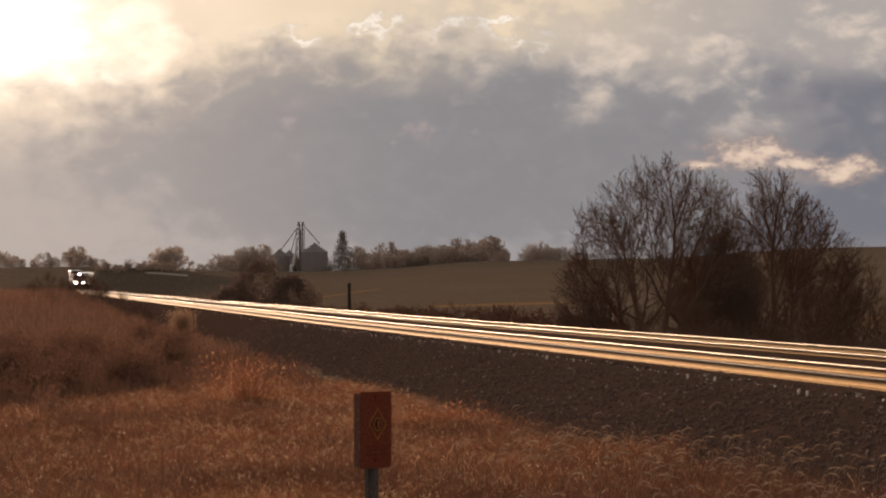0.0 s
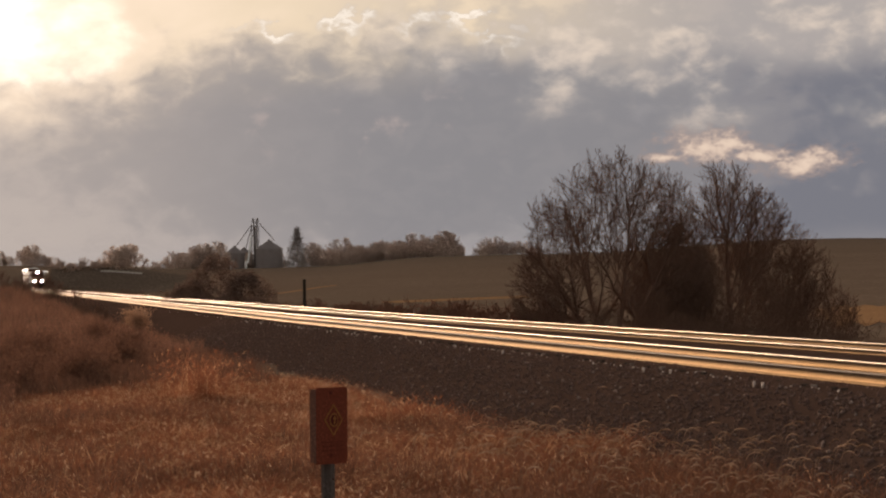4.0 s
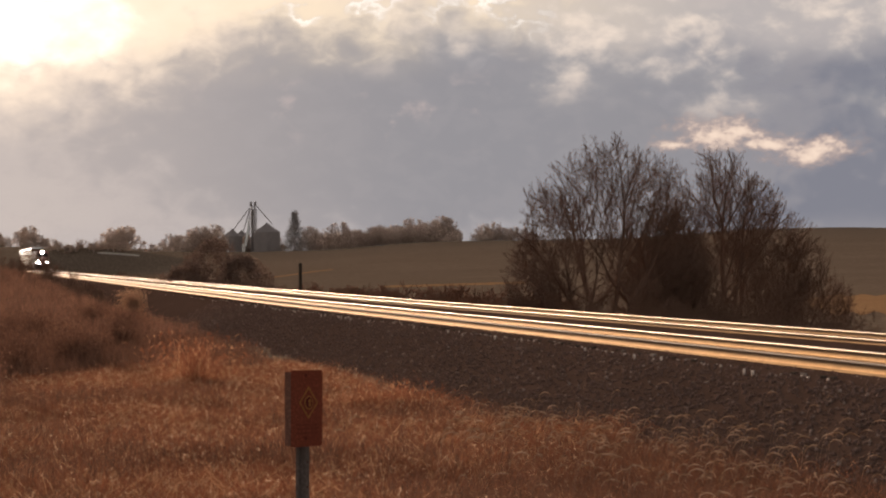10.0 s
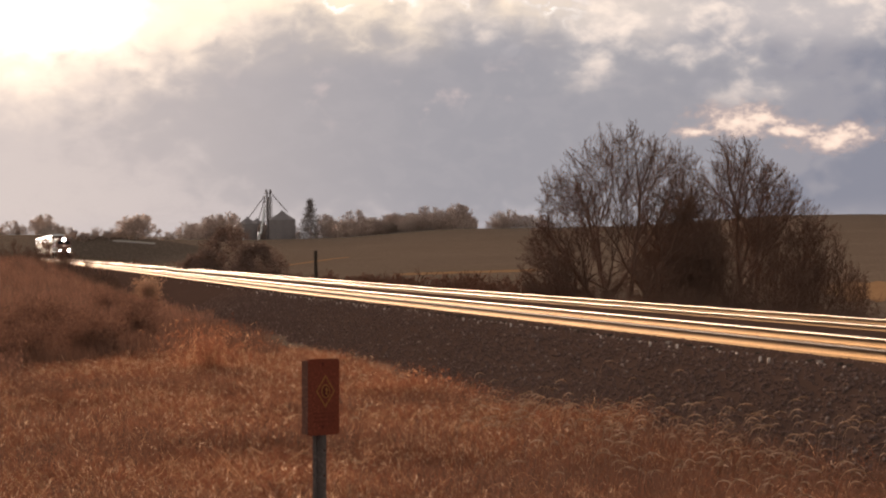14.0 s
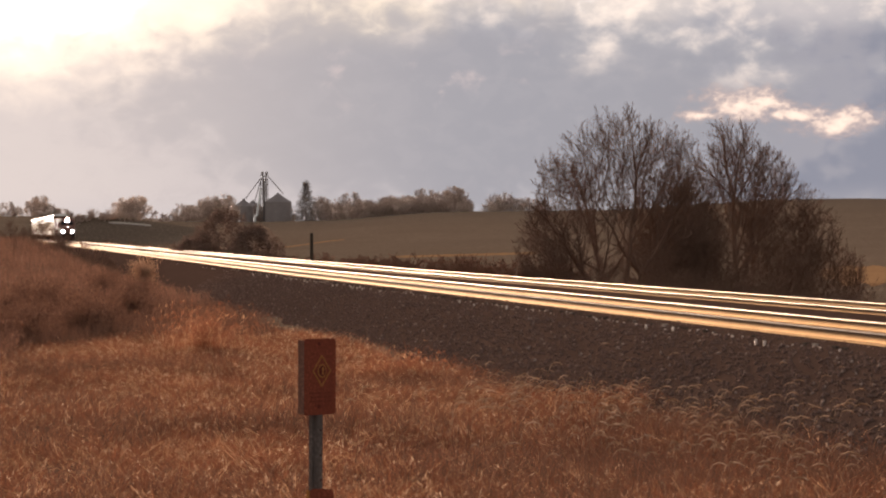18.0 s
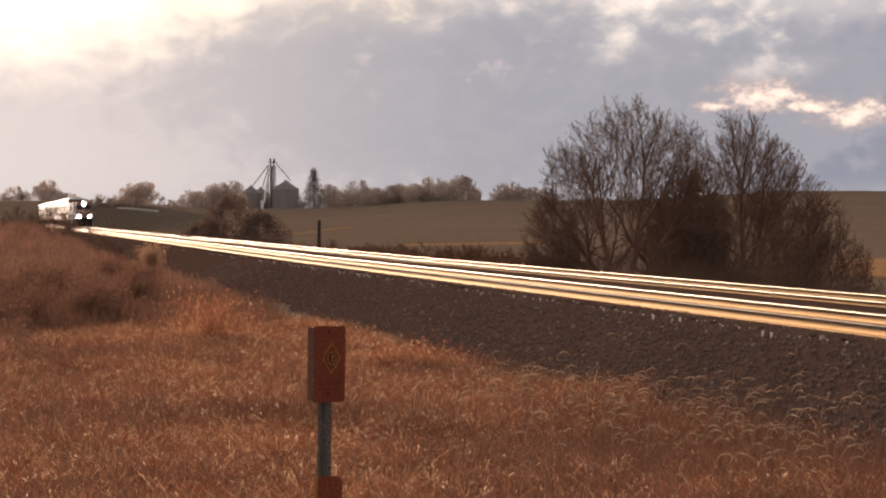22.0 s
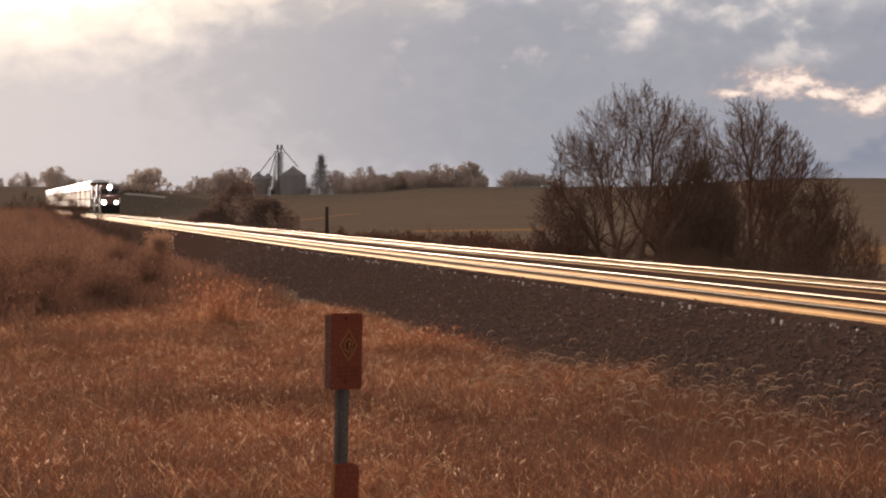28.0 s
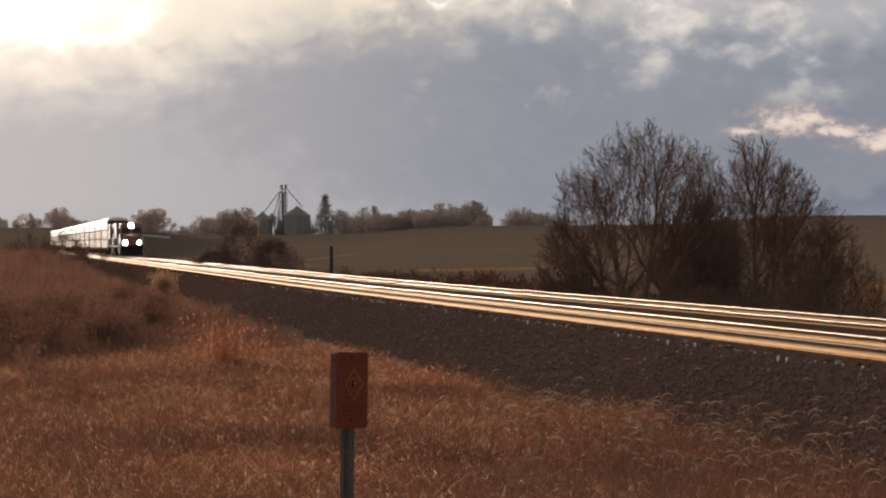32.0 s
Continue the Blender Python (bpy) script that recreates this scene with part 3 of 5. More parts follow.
def heap(name, label, x, y, wide, tall, count, material, seed, stalk=0.02, lean=0.45):
    """A clump of stalks, one plant that stands out."""
    rng = np.random.default_rng(seed)
    r, a = np.minimum(np.abs(rng.normal(0, 0.5, count)), 1.3) * wide, rng.uniform(0, 2 * np.pi, count)
    px, py = r * np.cos(a), r * np.sin(a)
    h = tall * np.exp(-1.1 * (r / wide) ** 2) * rng.uniform(0.5, 1.1, count)
    z0 = float(height(x, y))
    v, q, t, tips = blades(px, py, 0 * px - 0.05, h, np.full(count, stalk), lean * rng.uniform(0.4, 1.5, count), rng)
    th = thing(name, label, "grass clump", pose(x, y, z0))
    tagged(put("foliage", mesh_of("foliage", v, [q, t], material), th), kind="stuff")
    rng2 = np.random.default_rng(seed + 50)
    n = len(tips)
    vv, ff = [], []
    for k in range(2):
        s = np.stack([rng2.normal(0, 1, n), rng2.normal(0, 1, n), rng2.normal(0, 1, n)], -1) * stalk
        p = tips + rng2.normal(0, stalk * 2, (n, 3))
        up = np.stack([rng2.normal(0, 0.03, n), rng2.normal(0, 0.03, n), rng2.uniform(0.02, 0.06, n)], -1)
        vv.append(np.stack([p - up, p + s, p + up, p - s], 1))
        ff.append((np.arange(n)[:, None] + k * n) * 4 + np.arange(4))
    tagged(put("plume", mesh_of("plume", np.concatenate(vv).reshape(-1, 3), [np.concatenate(ff)], material), th), kind="stuff")
    return th


def limbs(rng, start, way, length, radius, depth, out, spread=0.55, rise=0.12, split=(2, 4)):
    """Branching limbs as rows of (level, a, b, ra, rb)."""
    p, d = Vector(start), Vector(way).normalized()
    steps = 4 if depth > 1 else 3
    r = radius
    for i in range(steps):
        d = (d + Vector((rng.gauss(0, 0.09), rng.gauss(0, 0.09), rng.gauss(0, 0.06) + rise * 0.5))).normalized()
        q = p + d * (length / steps)
        r2 = radius * (1 - 0.55 * (i + 1) / steps)
        out.append((depth, p.copy(), q.copy(), r, r2))
        p, r = q, r2
        if depth > 0 and (i > 0 or depth < 3):
            for _ in range(rng.randint(*split) - (1 if i < steps - 1 else 0)):
                side = Vector((rng.gauss(0, 1), rng.gauss(0, 1), rng.gauss(0, 0.5) + 0.25))
                side = (side - d * side.dot(d)).normalized()
                nd = (d * (1 - spread * 0.45) + side * spread * rng.uniform(0.6, 1.25)).normalized()
                limbs(rng, p, nd, length * rng.uniform(0.52, 0.78), r2 * rng.uniform(0.5, 0.7), depth - 1, out, spread, rise, split)


def tubes(rows, sides=3, least=0.0):
    """One mesh's arrays for rows of limbs."""
    n = len(rows)
    a = np.array([r[1] for r in rows], float)
    b = np.array([r[2] for r in rows], float)
    ra = np.maximum([r[3] for r in rows], least)
    rb = np.maximum([r[4] for r in rows], least)
    d = b - a
    d /= np.linalg.norm(d, axis=1)[:, None] + 1e-9
    u = np.cross(d, np.where(np.abs(d[:, 2:3]) > 0.9, [[1.0, 0, 0]], [[0, 0, 1.0]]))
    u /= np.linalg.norm(u, axis=1)[:, None] + 1e-9
    w = np.cross(d, u)
    v = np.empty((n, 2 * sides, 3))
    for i in range(sides):
        c, s = math.cos(2 * math.pi * i / sides), math.sin(2 * math.pi * i / sides)
        v[:, i] = a + (u * c + w * s) * ra[:, None]
        v[:, sides + i] = b + (u * c + w * s) * rb[:, None]
    o = (np.arange(n) * 2 * sides)[:, None]
    f = np.concatenate([o + np.array([i, (i + 1) % sides, sides + (i + 1) % sides, sides + i]) for i in range(sides)])
    return v.reshape(-1, 3), f


def ramify(seed, stems, dome, kids, twig=0.009, girth=0.13, lift=0.03, knots=(5, 4, 4, 3, 2, 2)):
    """Limb rows (level, a, b, ra, rb) of a leafless tree: limbs fan out from the stems' heads and fork, level by level, into twigs that end at a dome.
    stems: foot x, foot y, lean sideways, lean in depth, share of the way to the dome; dome: height of its middle, half width, half depth, reach up, reach down; kids: side shoots at each level."""
    rng = np.random.default_rng(seed)
    mid, wide, deep, above, below = dome
    rows = []

    def reach(p, d):
        axes = np.array((wide, deep, above if d[2] > 0.1 or p[2] > mid else below))
        lump = 1 + 0.06 * math.sin(5 * math.atan2(p[2] - mid, p[0]) + seed) + 0.04 * math.sin(9 * math.atan2(p[2] - mid, p[0]) + 2 * seed)
        lump -= 0.12 * abs(math.sin(2 * math.atan2(p[2] - mid, p[0])))
        o, v = (p - (0, 0, mid)) / axes / lump, d / axes / lump
        a, b, c = v @ v, o @ v, o @ o - 1
        disc = b * b - a * c
        return max(0.12, (-b + math.sqrt(disc)) / a) if disc > 0 and c < 0 else 0.12

    def aside(way, angle, turn):
        u = np.cross(way, (0.31, 0.87, 0.22))
        u /= np.linalg.norm(u)
        w = np.cross(way, u)
        return way * math.cos(angle) + (u * math.cos(turn) + w * math.sin(turn)) * math.sin(angle)

    def shoot(p, d, length, radius, level):
        n = knots[level]
        path = [(p, d, radius)]
        for i in range(n):
            d = d + rng.normal(0, 0.08 if level < 3 else 0.12, 3) + (0, 0, lift if level else -0.3 * lift)
            d /= np.linalg.norm(d)
            q = p + d * (length / n)
            r = max(radius * (1 - 0.62 * (i + 1) / n), twig * 0.6)
            rows.append((level, p, q, path[-1][2], r))
            path.append((q, d, r))
            p = q
        if level >= len(kids):
            return
        turn = rng.uniform(0, 6.28)
        low = 0.3 if level == 0 else 0.15
        for k in range(kids[level]):
            at = low + (1 - low) * (k + rng.uniform(0.1, 0.9)) / kids[level]
            i = min(int(at * n), n - 1)
            f = at * n - i
            b = path[i][0] * (1 - f) + path[i + 1][0] * f
            turn += 2.4 + rng.normal(0, 0.35)
            way = aside(path[i + 1][1], rng.uniform(0.45, 0.9) * (1.15 - 0.35 * at), turn)
            room = reach(b, way)
            if room < 0.3 and level > 0:
                continue
            shoot(b, way, min(room * rng.uniform(0.7, 0.98), length * rng.uniform(0.42, 0.66) * (1.3 - 0.55 * at)), max(path[i + 1][2] * rng.uniform(0.5, 0.7), twig), level + 1)
        for sign in (0, 3.14):
            way = aside(path[-1][1], rng.uniform(0.15, 0.42), turn + sign)
            shoot(path[-1][0], way, min(reach(path[-1][0], way) * rng.uniform(0.8, 1.0), length * rng.uniform(0.4, 0.62)), max(path[-1][2] * 0.85, twig), level + 1)

    for fx, fy, sx, sy, share in stems:
        d = np.array((sx, sy, 1.0))
        d /= np.linalg.norm(d)
        p = np.array((fx, fy, -0.3))
        shoot(p, d, (reach(p + d, d) + 1) * share, girth * rng.uniform(0.8, 1.2), 0)
    return rows


def slivers(rows, least, seed):
    """Arrays of twigs too far off to show their roundness: one tapered face each."""
    rng = np.random.default_rng(seed)
    a, b = np.array([r[1] for r in rows], float), np.array([r[2] for r in rows], float)
    ra, rb = np.maximum([r[3] for r in rows], least)[:, None], np.maximum([r[4] for r in rows], least)[:, None]
    u = np.cross(b - a, rng.normal(0, 1, (len(rows), 3)))
    u /= np.linalg.norm(u, axis=1)[:, None] + 1e-9
    return np.stack([a - u * ra, a + u * ra, b + u * rb, b - u * rb], 1).reshape(-1, 3), np.arange(len(rows) * 4).reshape(-1, 4)


def bare_tree(label, m, seed, stems, dome, kids, name="bare_tree", category="tree", wood=BARK, **more):
    """A leafless tree or shrub in three parts: trunk with main limbs, branches, twigs."""
    rows = ramify(seed, stems, dome, kids, **more)
    th = thing(name, label, category, m)
    for part_name, levels, sides in (("trunk", (0, 1), 7), ("branchwork", (2,), 5), ("crown", (3, 4, 5), 3)):
        got = [r for r in rows if r[0] in levels]
        if got:
            v, f = tubes(got, sides, 0.004)
            tagged(put(part_name, mesh_of(part_name, v, [f], wood, part_name == "trunk"), th), kind="stuff")
    return th


def thicket(label, m, seed, wide, deep, tall, count, material=None, twig=0.006):
    """A tangle of thin arching stems with side twigs."""
    rng = random.Random(seed)
    rows = []
    for _ in range(max(6, count // 4)):
        x, y = rng.uniform(-wide, wide), rng.uniform(-deep, deep)
        h = tall * (1 - 0.45 * (x / wide) ** 2) * rng.uniform(0.45, 1.1)
        limbs(rng, (x, y, -0.1), (rng.gauss(0, 0.4), rng.gauss(0, 0.4), 1), h * 0.55, 0.012 + 0.004 * h, 2, rows, 0.85, 0.04, (1, 3))
    th = thing("thicket", label, "bush", m)
    for name, levels, sides in (("branchwork", (1, 2), 4), ("crown", (0,), 3)):
        v, f = tubes([r for r in rows if r[0] in levels], sides, twig)
        tagged(put(name, mesh_of(name, v, [f], material or TWIG), th), kind="stuff")
    return th


def slips(rng, centres, size, count, flat=0.6, loose=1.0):
    """Small pointed leaves or twig ends scattered about centres."""
    n = len(centres) * count
    p = np.repeat(centres, count, 0) + rng.normal(0, 1, (n, 3)) * size * loose
    d = rng.normal(0, 1, (n, 3))
    d[:, 2] = d[:, 2] * flat + 0.35
    d /= np.linalg.norm(d, axis=1)[:, None]
    s = np.cross(d, rng.normal(0, 1, (n, 3)))
    s /= np.linalg.norm(s, axis=1)[:, None]
    L = (size * rng.uniform(0.7, 1.8, n))[:, None]
    v = np.stack([p, p + d * L * 0.5 + s * L * 0.13, p + d * L, p + d * L * 0.5 - s * L * 0.13], 1)
    return v.reshape(-1, 3), np.arange(n * 4).reshape(-1, 4)


def far_tree(seed, tall, wide):
    """Parts of a bare tree seen from far away: trunk with limbs, and a rounded crown of twigs."""
    rng = random.Random(seed)
    stems = [(0.6 * k + rng.uniform(-0.3, 0.3), rng.uniform(-0.8, 0.8), 0.5 * k * wide + rng.uniform(-0.1, 0.1), rng.uniform(-0.5, 0.5), 0.72) for k in (-1.3, -0.6, 0.0, 0.6, 1.3)]
    rows = ramify(seed, stems, (tall * 0.42, wide * tall * 0.42, wide * tall * 0.42, tall * 0.56, tall * 0.42), (5, 5, 4), 0.085, tall * 0.018, 0.03, (3, 2, 2, 1))
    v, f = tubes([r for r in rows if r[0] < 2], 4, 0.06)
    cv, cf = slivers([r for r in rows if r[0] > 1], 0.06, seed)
    return mesh_of("trunk", v, [f], HAZED_TWIG), mesh_of("crown", cv, [cf], HAZED_TWIG)


def conifer(label, m, seed, tall, wide, material, tiers=16):
    rng = np.random.default_rng(seed)
    th = thing("conifer", label, "tree", m)
    bm = bmesh.new()
    rod(bm, (0, 0, -0.5), (0, 0, tall * 0.97), tall * 0.016, 0.04, 7)
    part("trunk", bm, BARK, th)
    cs = []
    for i in range(tiers):
        k = i / (tiers - 1)
        r = wide * (1 - k) ** 0.95 * rng.uniform(0.75, 1.12) + 0.15
        for j in range(int(5 + 9 * (1 - k))):
            a = rng.uniform(0, 2 * np.pi)
            for q in (0.35, 0.65, 0.95):
                cs.append((r * q * np.cos(a), r * q * np.sin(a), tall * (0.06 + 0.93 * k) - 0.12 * r * q))
    v, f = slips(rng, np.array(cs), tall * 0.03, 14, 0.35)
    put("crown", mesh_of("crown", v, [f], material), th)
    return th


def place(bearing, dist):
    b = radians(bearing)
    x, y = dist * math.sin(b), dist * math.cos(b)
    return x, y, float(height(x, y))


# ---- grain store, poles and the sign ----
# steel colour raised and warmed to include the haze before the grain store
GALV = mat("dull_hazed_galvanised_steel", (0.33, 0.28, 0.255), (0.26, 0.22, 0.20), 0.3, 4, 0.6, 0.2)
WHITE = mat("bright_white_sheet_metal", (0.85, 0.83, 0.78), (0.78, 0.75, 0.70), 1, 8, 0.42, 0.6, bump=0.1, spec=0.6)
POST = mat("dark_creosote_wood", (0.06, 0.045, 0.035), (0.09, 0.07, 0.05), 3, 30, 0.9)
ZINC = mat("weathered_zinc_post", (0.15, 0.12, 0.105), (0.10, 0.082, 0.073), 6, 60, 0.6, 0.3)
RED = mat("faded_red_marker_paint", (0.23, 0.062, 0.036), (0.18, 0.045, 0.027), 6, 70, 0.55, bump=0.1)
DARKRED = mat("shaded_marker_edge", (0.14, 0.035, 0.025), (0.10, 0.03, 0.02), 6, 70, 0.6, bump=0.1)
FADED = mat("faded_print", (0.19, 0.050, 0.030), (0.16, 0.042, 0.026), 9, 80, 0.6, bump=0)
# beige, browner than the panel front
EDGE = mat("beige_panel_edge", (0.21, 0.105, 0.075), (0.17, 0.075, 0.05), 8, 70, 0.6, bump=0.1)
OCHRE = mat("faded_ochre_print", (0.36, 0.15, 0.05), (0.30, 0.12, 0.04), 9, 80, 0.6, bump=0)
HOLE_SHADE = mat("hole_shade_brown", (0.06, 0.03, 0.02), (0.09, 0.04, 0.025), 9, 80, 0.6, bump=0)


def grain_bin(x, y, z, radius, eave, peak, lab):
    th = thing("grain_bin", lab, "grain bin", pose(x, y, z), "bins of the grain store")
    n, v, f = 36, [], []
    rings = [(radius * (1.0 + 0.006 * (i % 2)), eave * i / 16) for i in range(17)]
    for r, h in rings:
        v += [(r * math.cos(2 * math.pi * k / n), r * math.sin(2 * math.pi * k / n), h) for k in range(n)]
    f = [(i * n + k, i * n + (k + 1) % n, (i + 1) * n + (k + 1) % n, (i + 1) * n + k) for i in range(16) for k in range(n)]
    put("wall", mesh_of("wall", v, [f], GALV), th)
    bm = bmesh.new()
    bmesh.ops.create_cone(bm, cap_ends=True, segments=n, radius1=radius * 1.04, radius2=radius * 0.12, depth=peak - eave, matrix=Matrix.Translation((0, 0, (peak + eave) / 2)))
    part("roof", bm, GALV, th)
    bm = bmesh.new()
    rod(bm, (0, 0, peak - 0.3), (0, 0, peak + 0.7), radius * 0.1, None, 12)
    part("cap", bm, GALV, th)
    bm = bmesh.new()
    for k in (-0.25, 0.25):
        rod(bm, (k, -radius - 0.15, 0.2), (k, -radius - 0.15, eave), 0.05, None, 5)
    for i in range(12):
        rod(bm, (-0.25, -radius - 0.15, 0.5 + i * eave / 13), (0.25, -radius - 0.15, 0.5 + i * eave / 13), 0.03, None, 4)
    part("ladder", bm, GALV, th)
    return th


def grain_store():
    x, y, z = place(5.79, 1726)
    grain_bin(*place(6.06, 1720), 8.1, 11.8, 16.8, "large galvanised grain bin with a conical roof")
    grain_bin(*place(5.36, 1735), 6.0, 9.7, 13.7, "lower galvanised grain bin beside the elevator tower")
    grain_bin(*place(5.55, 1765), 5.0, 10.2, 13.2, "small grain bin behind the elevator tower")
    th = thing("elevator_tower", "tall steel grain elevator tower with sloping spouts", "elevator tower", pose(x, y, z - 0.5))
    top = 29.3
    for px in (-0.95, 0.95):
        bm = bmesh.new()
        box(bm, px - 0.42, px + 0.42, -0.5, 0.5, 0, top)
        part("elevator_leg", bm, GALV, th)
    for cx in (-2.2, -0.2, 0.2, 2.2):
        bm = bmesh.new()
        rod(bm, (cx, 1.4, 0), (cx, 1.4, top - 3), 0.2, None, 4)
        part("post", bm, GALV, th)
    for i in range(9):
        bm = bmesh.new()
        h = 2.5 + i * 3.0
        rod(bm, (-2.2, 1.4, h), (2.2, 1.4, h + 3), 0.12, None, 4)
        rod(bm, (-2.2, 1.4, h), (2.2, 1.4, h), 0.12, None, 4)
        part("brace", bm, GALV, th)
    bm = bmesh.new()
    box(bm, -2.4, 2.4, -1.2, 1.6, top - 0.6, top - 0.3)
    box(bm, -1.9, -0.6, -0.8, 0.8, top - 0.3, top + 1.8, 0.2)
    box(bm, 0.6, 1.9, -0.8, 0.8, top - 0.3, top + 1.8, 0.2)
    part("head_house", bm, GALV, th)
    for a, b in (((2.2, 0, top - 1), (11.0, -4, 17.4)), ((-2.2, 0, top - 2), (-12.0, 6, 13.8)), ((-2.0, 0, top - 2.5), (-6.0, 5, 11.7)), ((2.0, 0, 14), (9.5, -4, 17.2))):
        bm = bmesh.new()
        rod(bm, a, b, 0.28, None, 6)
        part("spout", bm, GALV, th)
    # the sun on this spout is put in as white metal
    bm = bmesh.new()
    rod(bm, (-2.6, -1.5, top - 9), (-5.0, -2, 4.0), 0.75, None, 8)
    part("sunlit_spout", bm, WHITE, th)
    for b, d, h, w in ((5.27, 1540, 6.4, 0.5), (5.585, 1540, 3.9, 0.75)):
        px, py, pz = place(b, d)
        t2 = thing("white_post", "white post or small tank by the grain store", "post", pose(px, py, pz))
        bm = bmesh.new()
        rod(bm, (0, 0, -0.5), (0, 0, h), w, None, 10)
        part("shaft", bm, WHITE, t2)
        bm = bmesh.new()
        rod(bm, (0, 0, h), (0, 0, h + 0.3), w * 1.15, w * 0.4, 10)
        part("cap", bm, WHITE, t2)


def pole():
    th = thing("wooden_post", "short dark wooden post beside the railway", "post", pose(23.4, 198, float(height(23.4, 198))))
    bm = bmesh.new()
    rod(bm, (0, 0, -0.4), (0.02, 0, 3.15), 0.13, 0.11, 12)
    part("shaft", bm, POST, th)
    bm = bmesh.new()
    rod(bm, (0.02, 0, 3.15), (0.02, 0, 3.2), 0.125, 0.05, 12)
    part("cap", bm, POST, th)


def slab(w0, w1, z0, z1, thick, r=0.02, bow=0.0):
    """A panel with rounded corners, bowed back towards its sides."""
    pts = []
    for cx, cz, a0 in ((w1 - r, z1 - r, 0), (w0 + r, z1 - r, 90), (w0 + r, z0 + r, 180), (w1 - r, z0 + r, 270)):
        pts += [(cx + r * math.cos(radians(a0 + k * 22.5)), cz + r * math.sin(radians(a0 + k * 22.5))) for k in range(5)]
    bm = bmesh.new()
    vs = [bm.verts.new((x, bow * x * x, z)) for x, z in pts]
    fc = bm.faces.new(vs)
    ex = bmesh.ops.extrude_face_region(bm, geom=[fc])
    bmesh.ops.translate(bm, verts=[e for e in ex["geom"] if isinstance(e, bmesh.types.BMVert)], vec=(0, thick, 0))
    bmesh.ops.recalc_face_normals(bm, faces=bm.faces)
    return bm


def diamond(r, h, thick, hole=0.0):
    bm = bmesh.new()
    outer = [(r, 0), (0, h), (-r, 0), (0, -h)]
    if not hole:
        bm.faces.new([bm.verts.new((x, 0, z)) for x, z in outer])
    else:
        o = [bm.verts.new((x, 0, z)) for x, z in outer]
        i = [bm.verts.new((x * hole, 0, z * hole)) for x, z in outer]
        for k in range(4):
            bm.faces.new((o[k], o[(k + 1) % 4], i[(k + 1) % 4], i[k]))
    got = bmesh.ops.extrude_face_region(bm, geom=bm.faces[:])
    bmesh.ops.translate(bm, verts=[e for e in got["geom"] if isinstance(e, bmesh.types.BMVert)], vec=(0, -thick, 0))
    bmesh.ops.recalc_face_normals(bm, faces=bm.faces)
    return bm


